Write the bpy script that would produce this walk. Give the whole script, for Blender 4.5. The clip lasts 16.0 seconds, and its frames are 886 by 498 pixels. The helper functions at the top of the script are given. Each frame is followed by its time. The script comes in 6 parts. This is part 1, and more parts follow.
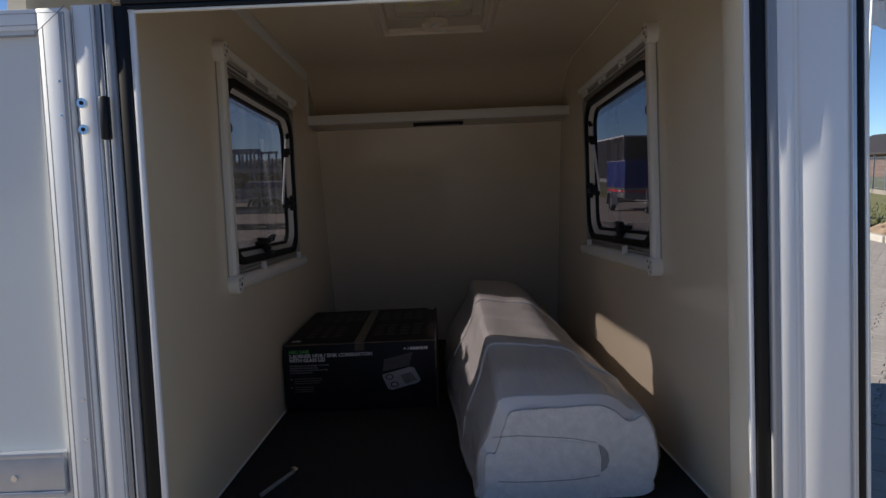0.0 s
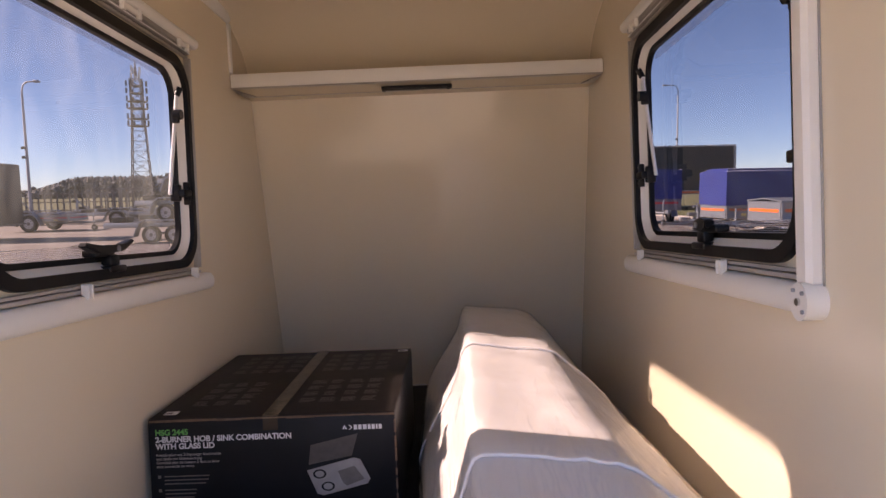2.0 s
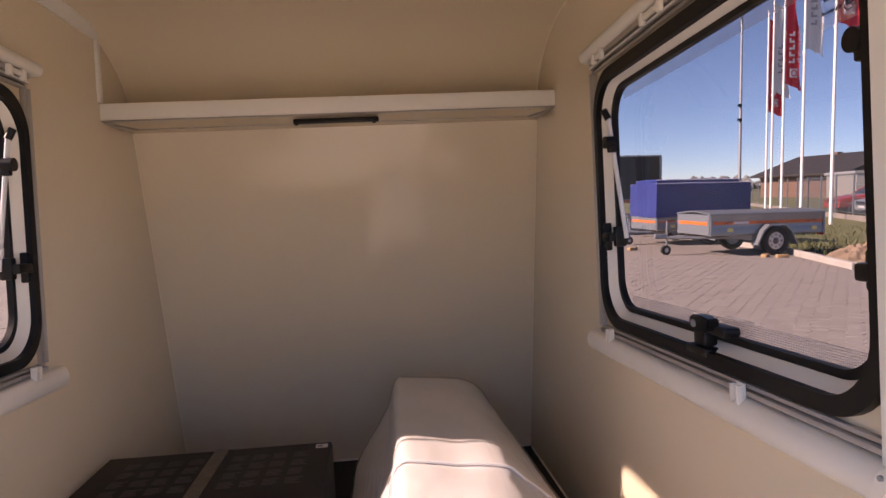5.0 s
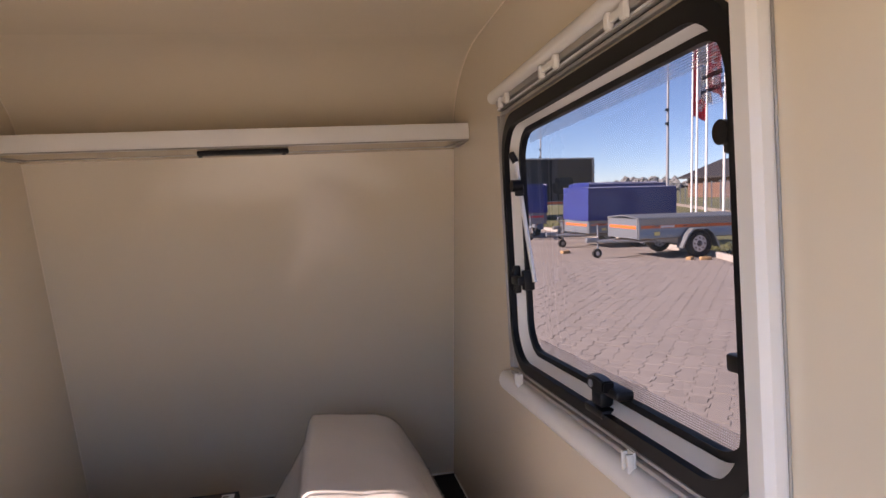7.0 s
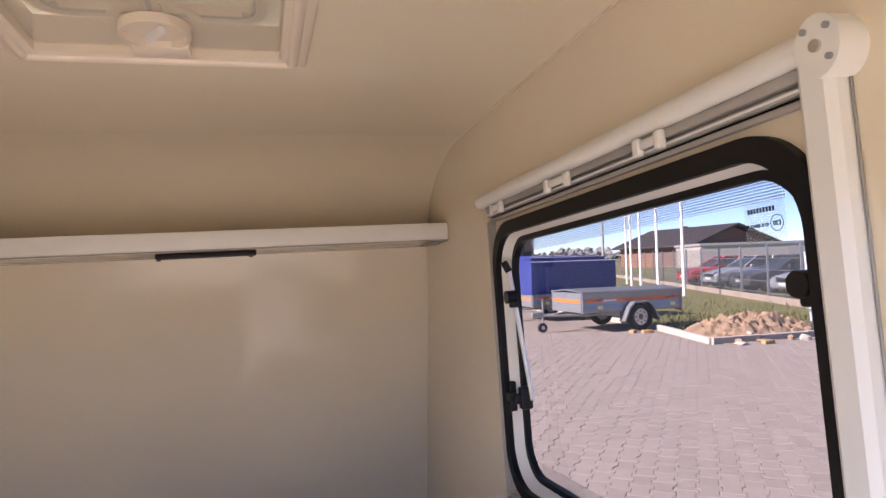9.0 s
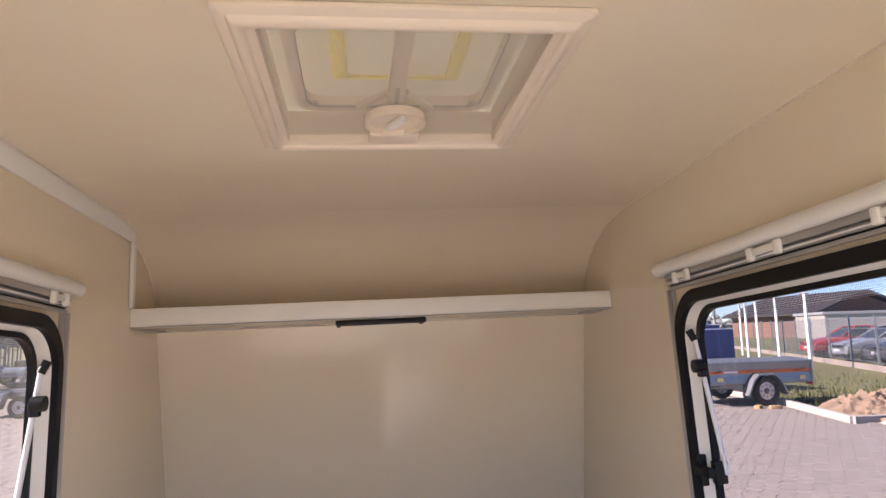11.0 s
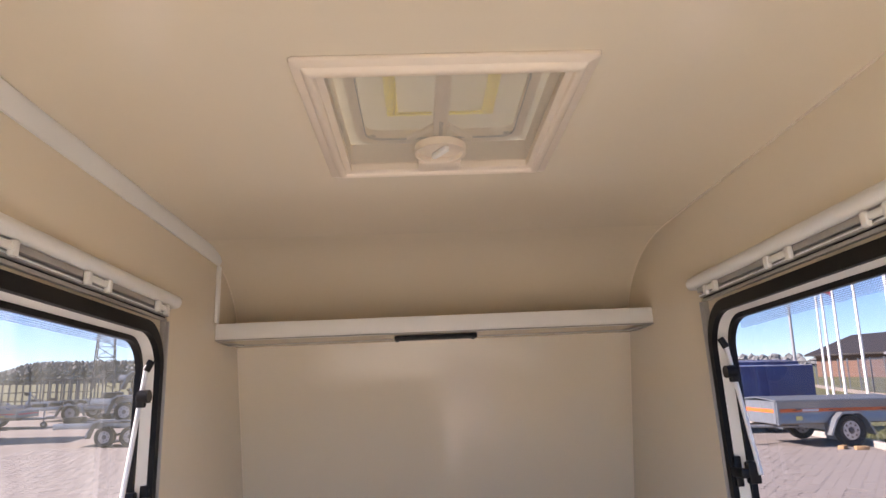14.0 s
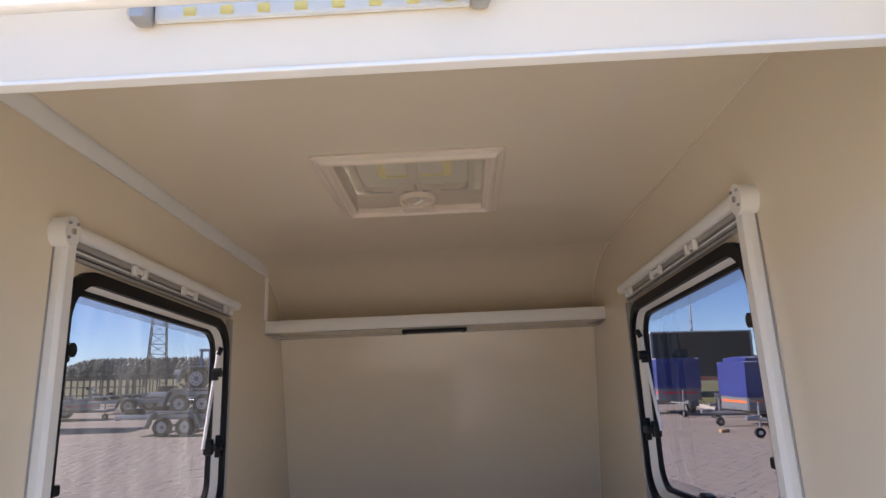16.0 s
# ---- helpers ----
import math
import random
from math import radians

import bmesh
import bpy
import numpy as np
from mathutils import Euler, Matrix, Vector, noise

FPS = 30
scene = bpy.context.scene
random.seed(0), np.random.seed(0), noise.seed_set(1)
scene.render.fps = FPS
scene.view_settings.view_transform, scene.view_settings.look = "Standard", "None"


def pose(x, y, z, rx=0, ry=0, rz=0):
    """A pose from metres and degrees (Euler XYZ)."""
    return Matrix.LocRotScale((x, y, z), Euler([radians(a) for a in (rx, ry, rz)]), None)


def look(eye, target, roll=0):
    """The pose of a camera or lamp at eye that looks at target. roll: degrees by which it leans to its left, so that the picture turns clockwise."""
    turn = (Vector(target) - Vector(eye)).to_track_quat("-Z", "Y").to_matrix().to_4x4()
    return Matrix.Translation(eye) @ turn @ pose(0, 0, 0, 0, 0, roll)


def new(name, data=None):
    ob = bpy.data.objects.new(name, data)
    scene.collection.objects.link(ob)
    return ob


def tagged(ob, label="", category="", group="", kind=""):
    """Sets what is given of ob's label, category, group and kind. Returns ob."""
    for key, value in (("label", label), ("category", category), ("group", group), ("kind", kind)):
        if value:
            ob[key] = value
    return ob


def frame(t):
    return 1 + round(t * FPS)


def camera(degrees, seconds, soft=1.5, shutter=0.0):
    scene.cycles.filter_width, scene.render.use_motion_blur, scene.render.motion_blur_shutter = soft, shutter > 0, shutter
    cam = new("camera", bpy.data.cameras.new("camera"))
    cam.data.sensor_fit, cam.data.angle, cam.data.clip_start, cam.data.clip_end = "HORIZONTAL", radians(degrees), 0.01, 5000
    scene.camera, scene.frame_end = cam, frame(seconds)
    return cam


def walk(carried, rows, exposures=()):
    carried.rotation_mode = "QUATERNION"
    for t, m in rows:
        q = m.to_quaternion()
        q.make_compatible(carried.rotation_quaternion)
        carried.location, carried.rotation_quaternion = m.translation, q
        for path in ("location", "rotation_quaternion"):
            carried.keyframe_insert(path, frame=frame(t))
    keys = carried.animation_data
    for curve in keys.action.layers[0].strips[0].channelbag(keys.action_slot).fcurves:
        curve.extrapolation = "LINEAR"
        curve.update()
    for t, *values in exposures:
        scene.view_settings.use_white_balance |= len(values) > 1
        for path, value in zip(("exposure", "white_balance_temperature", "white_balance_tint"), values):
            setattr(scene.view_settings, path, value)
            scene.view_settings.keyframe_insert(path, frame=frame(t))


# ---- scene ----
cam = camera(69.7, 16.0)
METRES, EYE, TILT, LEAN, TURN = 3.1, 1.32, -3.4, -1.27, 0.1
ROWS = [
    (0.0, 0.0, 0.0, 0.0, -0.14, -3.26, 2.45),
    (0.5, 0.0036, 0.0951, -0.0078, 0.44, -2.93, 2.38),
    (1.0, 0.0077, 0.1709, -0.009, 0.69, -2.53, 2.39),
    (1.5, 0.0194, 0.2567, -0.0133, 0.66, -2.26, 2.33),
    (2.0, 0.035, 0.3288, -0.0192, 0.6, -1.96, 2.31),
    (2.5, 0.0476, 0.3859, -0.0263, 0.48, -1.67, 2.37),
    (3.0, 0.0416, 0.4174, -0.0351, 0.24, -1.41, 2.38),
    (3.5, 0.0444, 0.4301, -0.0413, -0.69, -1.14, 2.48),
    (4.0, 0.0444, 0.4474, -0.0144, -2.11, -1.13, 2.72),
    (4.5, 0.0446, 0.4524, 0.0075, -3.73, -1.09, 2.82),
    (4.7, 0.042, 0.4538, 0.0193, -4.48, -1.28, 2.86),
    (6.8, 0.0727, 0.4625, 0.0695, -9.47, -2.25, 3.24),
    (7.0, 0.073, 0.4648, 0.0694, -10.75, -1.89, 3.3),
    (7.5, 0.0843, 0.4951, 0.083, -13.29, 0.06, 3.59),
    (8.0, 0.0925, 0.5078, 0.0994, -15.38, 3.08, 3.88),
    (8.2, 0.083, 0.5049, 0.1006, -16.37, 4.13, 3.98),
    (10.3, -0.0081, 0.5069, 0.1082, -12.62, 4.36, 3.40),
    (10.5, -0.0189, 0.5075, 0.1072, -10.75, 5.92, 3.44),
    (11.0, -0.0236, 0.5015, 0.1064, -7.55, 10.79, 3.1),
    (11.5, -0.025, 0.4979, 0.1026, -5.15, 14.27, 2.67),
    (12.0, -0.0218, 0.4951, 0.1012, -3.85, 14.89, 2.58),
    (12.5, -0.0165, 0.4863, 0.1009, -3.17, 14.78, 2.61),
    (13.0, -0.0168, 0.4814, 0.0994, -2.68, 14.63, 2.61),
    (13.5, -0.0148, 0.4732, 0.0945, -2.18, 14.49, 2.55),
    (14.0, -0.0163, 0.4502, 0.0782, -1.81, 14.41, 2.52),
    (14.5, -0.0119, 0.4152, 0.0666, -1.45, 14.32, 2.48),
    (15.0, -0.0014, 0.3775, 0.0586, -1.01, 14.29, 2.48),
    (15.5, 0.0174, 0.32, 0.0532, 0.16, 14.28, 2.37),
    (16.0, 0.0367, 0.2673, 0.0507, 1.89, 14.28, 2.28),
]
EXPOSURES = [(0.0, 0.72, 7050, 7), (0.5, 1.32, 7250, 10), (1.0, 2.16, 8050, 16), (1.5, 3.15, 8650, 23), (3.5, 3.25, 8750, 22), (4.5, 3.27, 8850, 23), (7.0, 3.44, 7950, 17), (8.0, 3.72, 7650, 16), (10.5, 3.87, 7350, 14), (13.0, 3.88, 7350, 12), (14.5, 3.79, 7130, 11), (15.5, 3.46, 6870, 10), (16.0, 3.04, 7000, 10)]
walk(cam, [(t, pose(0, 0, EYE, TILT, LEAN, TURN) @ pose(METRES * x, METRES * y, METRES * z, 90 + pitch, roll, yaw)) for t, x, y, z, yaw, pitch, roll in ROWS], EXPOSURES)

# the caravan stands nose down; its own coordinates are turned into the level world by BODY
BODY = pose(0, 0, EYE, TILT, LEAN, 0) @ Matrix.Translation((0, 0, -1.35))

# ---- world and sun ----
world = bpy.data.worlds.new("sky")
scene.world = world
world.use_nodes = True
nt = world.node_tree
sky = nt.nodes.new("ShaderNodeTexSky")
sky.sky_type, sky.sun_disc = "NISHITA", False
sky.air_density, sky.dust_density, sky.ozone_density, sky.altitude = 0.75, 0.0, 6.5, 1800
sky.sun_elevation, sky.sun_rotation = radians(32), radians(-91)
nt.nodes["Background"].inputs["Strength"].default_value = 0.088
nt.links.new(sky.outputs["Color"], nt.nodes["Background"].inputs["Color"])
sun = new("sun", bpy.data.lights.new("sun", "SUN"))
sun.data.energy, sun.data.angle, sun.data.color = 5.0, radians(0.6), (1.0, 0.965, 0.92)
sun.matrix_world = look((0, 0, 0), BODY.to_3x3() @ Vector((1.0, 0.02, -0.65)))


# ---- mesh helpers ----
def finish(name, bm, mat, parent=None, label="", smooth=True, m=None):
    me = bpy.data.meshes.new(name)
    bmesh.ops.recalc_face_normals(bm, faces=bm.faces)
    bm.to_mesh(me)
    bm.free()
    if smooth:
        me.shade_smooth()
        me.set_sharp_from_angle(angle=radians(35))
    me.materials.append(mat)
    ob = new(name, me)
    if parent is not None:
        ob.parent = parent
    if label:
        ob["label"] = label
    if m is not None:
        ob.matrix_basis = m
    return ob


def part(name, bm, mat, parent, label=""):
    return finish(name, bm, mat, parent, label)


def thing(name, m=BODY, label="", category="", group="", kind=""):
    ob = new(name)
    ob.matrix_basis = m
    return tagged(ob, label, category, group, kind)


def box(bm, x0, x1, y0, y1, z0, z1, bevel=0.0, seg=2):
    r = bmesh.ops.create_cube(bm, size=1)
    vs = r["verts"]
    for v in vs:
        v.co = Vector(((x0 + x1) / 2 + v.co.x * (x1 - x0), (y0 + y1) / 2 + v.co.y * (y1 - y0), (z0 + z1) / 2 + v.co.z * (z1 - z0)))
    if bevel:
        es = list({e for v in vs for e in v.link_edges})
        bmesh.ops.bevel(bm, geom=es, offset=bevel, segments=seg, affect="EDGES", profile=0.5)
    return bm


def boxed(*a, **k):
    return box(bmesh.new(), *a, **k)


def rod(bm, a, b, r0, r1=None, n=12, caps=True):
    a, b = Vector(a), Vector(b)
    d = b - a
    m = Matrix.Translation((a + b) / 2) @ d.to_track_quat("Z", "Y").to_matrix().to_4x4()
    bmesh.ops.create_cone(bm, cap_ends=caps, segments=n, radius1=r0, radius2=r0 if r1 is None else r1, depth=d.length, matrix=m)
    return bm


def prism(bm, pts, axis, lo, hi):
    """Extrude a closed outline pts (2-D) along axis x, y or z."""
    def at(p, h):
        return {"x": (h, p[0], p[1]), "y": (p[0], h, p[1]), "z": (p[0], p[1], h)}[axis]
    a = [bm.verts.new(at(p, lo)) for p in pts]
    b = [bm.verts.new(at(p, hi)) for p in pts]
    n = len(pts)
    bm.faces.new(a)
    bm.faces.new(b[::-1])
    for i in range(n):
        bm.faces.new((a[i], b[i], b[(i + 1) % n], a[(i + 1) % n]))
    return bm


def rounded(u0, u1, v0, v1, r, n=6):
    out = []
    for cu, cv, a0 in ((u1 - r, v1 - r, 0), (u0 + r, v1 - r, 90), (u0 + r, v0 + r, 180), (u1 - r, v0 + r, 270)):
        for i in range(n + 1):
            a = radians(a0 + 90 * i / n)
            out.append((cu + r * math.cos(a), cv + r * math.sin(a)))
    return out


def ring(bm, outer, inner, axis, lo, hi):
    """A frame between two outlines of equally many points."""
    def at(p, h):
        return {"x": (h, p[0], p[1]), "y": (p[0], h, p[1]), "z": (p[0], p[1], h)}[axis]
    rows = [[bm.verts.new(at(p, h)) for p in o] for o, h in ((outer, lo), (outer, hi), (inner, hi), (inner, lo))]
    n = len(outer)
    for k in range(4):
        a, b = rows[k], rows[(k + 1) % 4]
        for i in range(n):
            bm.faces.new((a[i], a[(i + 1) % n], b[(i + 1) % n], b[i]))
    return bm


# ---- materials ----
def mat(name, colour, rough=0.5, metal=0.0, vary=0.06, scale=8.0, bump=0.0, bump_scale=200.0, spec=0.5, island=False, colour2=None):
    m = bpy.data.materials.new(name)
    m.use_nodes = True
    t = m.node_tree
    b = t.nodes["Principled BSDF"]
    b.inputs["Roughness"].default_value = rough
    b.inputs["Metallic"].default_value = metal
    b.inputs["Specular IOR Level"].default_value = spec
    co = t.nodes.new("ShaderNodeTexCoord")
    no = t.nodes.new("ShaderNodeTexNoise")
    no.inputs["Scale"].default_value = scale
    no.inputs["Detail"].default_value = 6
    t.links.new(co.outputs["Object"], no.inputs["Vector"])
    mix = t.nodes.new("ShaderNodeMix")
    mix.data_type = "RGBA"
    c2 = colour2 or tuple(c * (1 - 2 * vary) for c in colour)
    c1 = colour if colour2 else tuple(min(1, c * (1 + vary)) for c in colour)
    mix.inputs["A"].default_value = (*c1, 1)
    mix.inputs["B"].default_value = (*c2, 1)
    t.links.new(no.outputs["Fac"], mix.inputs["Factor"])
    out = mix.outputs["Result"]
    if island:
        g = t.nodes.new("ShaderNodeNewGeometry")
        oi = t.nodes.new("ShaderNodeObjectInfo")
        ad = t.nodes.new("ShaderNodeMath")
        ad.operation = "ADD"
        t.links.new(g.outputs["Random Per Island"], ad.inputs[0])
        t.links.new(oi.outputs["Random"], ad.inputs[1])
        fr = t.nodes.new("ShaderNodeMath")
        fr.operation = "FRACT"
        t.links.new(ad.outputs[0], fr.inputs[0])
        mr = t.nodes.new("ShaderNodeMapRange")
        mr.inputs["To Min"].default_value, mr.inputs["To Max"].default_value = 0.92, 1.08
        t.links.new(fr.outputs[0], mr.inputs["Value"])
        hs = t.nodes.new("ShaderNodeHueSaturation")
        t.links.new(mr.outputs["Result"], hs.inputs["Value"])
        t.links.new(out, hs.inputs["Color"])
        out = hs.outputs["Color"]
    t.links.new(out, b.inputs["Base Color"])
    if bump:
        n2 = t.nodes.new("ShaderNodeTexNoise")
        n2.inputs["Scale"].default_value = bump_scale
        n2.inputs["Detail"].default_value = 4
        t.links.new(co.outputs["Object"], n2.inputs["Vector"])
        bp = t.nodes.new("ShaderNodeBump")
        bp.inputs["Strength"].default_value = bump
        bp.inputs["Distance"].default_value = 0.01
        t.links.new(n2.outputs["Fac"], bp.inputs["Height"])
        t.links.new(bp.outputs["Normal"], b.inputs["Normal"])
    return m


def glassy(name, tint, ior=1.4, rough=0.02, bump=0.0, bump_scale=20.0, dust=0.0):
    m = bpy.data.materials.new(name)
    m.use_nodes = True
    t = m.node_tree
    t.nodes.remove(t.nodes["Principled BSDF"])
    tr = t.nodes.new("ShaderNodeBsdfTransparent")
    tr.inputs["Color"].default_value = (*tint, 1)
    gl = t.nodes.new("ShaderNodeBsdfGlossy")
    gl.inputs["Roughness"].default_value = rough
    lw = t.nodes.new("ShaderNodeLayerWeight")
    lw.inputs["Blend"].default_value = 0.5
    pw = t.nodes.new("ShaderNodeMath")
    pw.operation = "POWER"
    pw.inputs[1].default_value = 4.0
    t.links.new(lw.outputs["Facing"], pw.inputs[0])
    fr = t.nodes.new("ShaderNodeMath")
    fr.operation = "MULTIPLY_ADD"
    fr.inputs[1].default_value = 0.4
    fr.inputs[2].default_value = ((ior - 1) / (ior + 1)) ** 2 * 2
    t.links.new(pw.outputs[0], fr.inputs[0])
    mx = t.nodes.new("ShaderNodeMixShader")
    t.links.new(fr.outputs[0], mx.inputs[0])
    t.links.new(tr.outputs[0], mx.inputs[1])
    t.links.new(gl.outputs[0], mx.inputs[2])
    t.links.new(mx.outputs[0], t.nodes["Material Output"].inputs["Surface"])
    if dust:
        # a thin film of dust and smears that catches the sun
        co = t.nodes.new("ShaderNodeTexCoord")
        mp = t.nodes.new("ShaderNodeMapping")
        mp.inputs["Scale"].default_value = (1, 1, 0.35)
        no = t.nodes.new("ShaderNodeTexNoise")
        no.inputs["Scale"].default_value, no.inputs["Detail"].default_value, no.inputs["Distortion"].default_value = 9.0, 7.0, 1.2
        mr = t.nodes.new("ShaderNodeMapRange")
        mr.inputs["From Min"].default_value, mr.inputs["From Max"].default_value = 0.40, 0.72
        mr.inputs["To Min"].default_value, mr.inputs["To Max"].default_value = dust * 0.6, dust * 2.2
        tl_ = t.nodes.new("ShaderNodeBsdfTranslucent")
        tl_.inputs["Color"].default_value = (0.80, 0.78, 0.76, 1)
        m2 = t.nodes.new("ShaderNodeMixShader")
        t.links.new(co.outputs["Object"], mp.inputs["Vector"])
        t.links.new(mp.outputs[0], no.inputs["Vector"])
        t.links.new(no.outputs["Fac"], mr.inputs["Value"])
        t.links.new(mr.outputs["Result"], m2.inputs[0])
        t.links.new(mx.outputs[0], m2.inputs[1])
        t.links.new(tl_.outputs[0], m2.inputs[2])
        t.links.new(m2.outputs[0], t.nodes["Material Output"].inputs["Surface"])
    if bump:
        co = t.nodes.new("ShaderNodeTexCoord")
        mp = t.nodes.new("ShaderNodeMapping")
        mp.inputs["Scale"].default_value = (5, 0.5, 5)
        mp.inputs["Rotation"].default_value = (0.55, 0.1, 0.1)
        no = t.nodes.new("ShaderNodeTexNoise")
        no.inputs["Scale"].default_value = bump_scale
        no.inputs["Detail"].default_value = 5
        no.inputs["Distortion"].default_value = 1.5
        bp = t.nodes.new("ShaderNodeBump")
        bp.inputs["Strength"].default_value = bump
        bp.inputs["Distance"].default_value = 0.02
        t.links.new(co.outputs["Object"], mp.inputs["Vector"])
        t.links.new(mp.outputs[0], no.inputs["Vector"])
        t.links.new(no.outputs["Fac"], bp.inputs["Height"])
        t.links.new(bp.outputs["Normal"], gl.inputs["Normal"])
        t.links.new(bp.outputs["Normal"], lw.inputs["Normal"])
    return m


def mesh_net(name, colour, scale, axes, cover=0.5, mode="MAXIMUM"):
    """A thin net: fine holes by two crossed waves in object space."""
    m = bpy.data.materials.new(name)
    m.use_nodes = True
    t = m.node_tree
    b = t.nodes["Principled BSDF"]
    b.inputs["Base Color"].default_value = (*colour, 1)
    b.inputs["Roughness"].default_value = 0.6
    co = t.nodes.new("ShaderNodeTexCoord")
    sp = t.nodes.new("ShaderNodeSeparateXYZ")
    t.links.new(co.outputs["Object"], sp.inputs[0])
    vals = []
    for a in axes:
        mu = t.nodes.new("ShaderNodeMath")
        mu.operation = "MULTIPLY"
        mu.inputs[1].default_value = scale
        t.links.new(sp.outputs[a], mu.inputs[0])
        si = t.nodes.new("ShaderNodeMath")
        si.operation = "FRACT"
        t.links.new(mu.outputs[0], si.inputs[0])
        gt = t.nodes.new("ShaderNodeMath")
        gt.operation = "LESS_THAN"
        gt.inputs[1].default_value = cover
        t.links.new(si.outputs[0], gt.inputs[0])
        vals.append(gt)
    mxm = t.nodes.new("ShaderNodeMath")
    mxm.operation = mode
    t.links.new(vals[0].outputs[0], mxm.inputs[0])
    t.links.new(vals[1].outputs[0], mxm.inputs[1])
    t.links.new(mxm.outputs[0], b.inputs["Alpha"])
    return m


WALL = mat("cream_laminate", (0.805, 0.703, 0.535), 0.12, vary=0.02, scale=2.0, bump=0.05, bump_scale=6)
FLOOR = mat("dark_speckled_floor", (0.004, 0.004, 0.004), 0.85, spec=0.2, scale=160, colour2=(0.055, 0.055, 0.055), bump=0.4, bump_scale=300)
WHITE = mat("white_plastic", (0.82, 0.80, 0.74), 0.4, vary=0.02, scale=5, bump=0.02, bump_scale=80)
CREAMP = mat("ivory_plastic", (0.81, 0.70, 0.56), 0.4, vary=0.02, scale=5)
ALU = mat("brushed_aluminium", (0.60, 0.62, 0.66), 0.38, 0.7, vary=0.06, scale=25, bump=0.03, bump_scale=120)
PALEALU = mat("pale_anodised_aluminium", (0.86, 0.86, 0.86), 0.45, 0.15, vary=0.03, scale=6)
PANEL = mat("grey_white_sandwich_panel", (0.78, 0.79, 0.76), 0.45, vary=0.03, scale=3)
TRACK = mat("grey_track", (0.42, 0.40, 0.37), 0.4, 0.3, vary=0.06, scale=12)
RUBBER = mat("black_rubber", (0.005, 0.005, 0.0055), 0.5, spec=0.3, vary=0.2, scale=20)
BLACKP = mat("black_plastic", (0.007, 0.007, 0.0075), 0.38, spec=0.35, vary=0.15, scale=30, bump=0.05, bump_scale=400)
CHROME = mat("bright_steel", (0.72, 0.72, 0.72), 0.18, 1.0, vary=0.05, scale=30)
CARD = mat("black_printed_cardboard", (0.012, 0.012, 0.014), 0.45, spec=0.2, vary=0.25, scale=9, bump=0.15, bump_scale=14)
CARDTOP = mat("worn_dark_cardboard", (0.027, 0.022, 0.020), 0.6, spec=0.2, vary=0.3, scale=7, bump=0.15, bump_scale=14)
CARDEDGE = mat("raw_cardboard_edge", (0.16, 0.105, 0.07), 0.8, vary=0.3, scale=60)
PRINTW = mat("white_print", (0.72, 0.72, 0.74), 0.5, vary=0.05, scale=40)
PRINTG = mat("grey_print", (0.16, 0.15, 0.145), 0.5, vary=0.2, scale=60)
PRINTL = mat("light_grey_print", (0.34, 0.33, 0.33), 0.5, vary=0.1, scale=60)
PRINTD = mat("dim_print", (0.085, 0.078, 0.075), 0.5, vary=0.2, scale=60)
PRINTM = mat("steel_grey_print", (0.34, 0.34, 0.34), 0.5, vary=0.2, scale=25)
GREEN = mat("green_print", (0.10, 0.42, 0.10), 0.5, vary=0.05, scale=40)
TAPE = mat("brown_packing_tape", (0.050, 0.037, 0.027), 0.22, vary=0.2, scale=20, bump=0.2, bump_scale=30)
FOAM = mat("pale_foam", (0.90, 0.875, 0.865), 0.6, vary=0.05, scale=7, bump=0.3, bump_scale=14)
FOAMEND = mat("grey_felt_foam", (0.90, 0.91, 0.92), 0.9, vary=0.10, scale=40, bump=0.7, bump_scale=90)
# darker copy of the felt, holding the shade of the folds in its colour
FELTSHADE = mat("felt_with_painted_shade", (0.42, 0.43, 0.44), 0.9, vary=0.3, scale=40, bump=0.6, bump_scale=80)
FILM = glassy("clear_plastic_film", (0.98, 0.98, 0.98), 1.66, 0.09, 0.35, 8)
GLASS = glassy("tinted_acrylic", (0.157, 0.143, 0.157), 1.14, 0.02, dust=0.0065)
CLEAR = glassy("clear_lens", (0.93, 0.93, 0.93), 1.3, 0.06)
DOTS = mesh_net("dotted_print", (0.40, 0.40, 0.46), 260.0, (1, 2), 0.60, "MINIMUM")
NET = mesh_net("insect_net", (0.66, 0.60, 0.50), 420.0, (0, 1), 0.36)
LEDCHIP = mat("unlit_led_chip", (0.88, 0.72, 0.22), 0.3, vary=0.05, scale=60)
RED = mat("red_flag_cloth", (0.80, 0.035, 0.06), 0.8, vary=0.08, scale=3)
WHITEC = mat("white_flag_cloth", (0.80, 0.80, 0.82), 0.8, vary=0.05, scale=3)
BLUE = mat("blue_tarpaulin", (0.028, 0.040, 0.20), 0.30, vary=0.12, scale=2.5, bump=0.4, bump_scale=2.5)
PIPING = mat("pale_lavender_piping", (0.50, 0.50, 0.66), 0.5, vary=0.05, scale=6)
BLUES = mat("blue_steel", (0.06, 0.13, 0.30), 0.5, vary=0.1, scale=6)
DARKT = mat("dark_tarpaulin", (0.030, 0.028, 0.028), 0.6, vary=0.12, scale=1.2, bump=0.2, bump_scale=2)
GALV = mat("galvanised_steel", (0.29, 0.32, 0.35), 0.40, 0.6, vary=0.14, scale=18, bump=0.05, bump_scale=60)
# dark steel of trailer parts; on the mast it paints the backlit side
GALVD = mat("weathered_backlit_steel", (0.14, 0.13, 0.13), 0.5, 0.5, vary=0.25, scale=10)
ORANGE = mat("orange_reflective_tape", (0.80, 0.16, 0.03), 0.4, vary=0.06, scale=12)
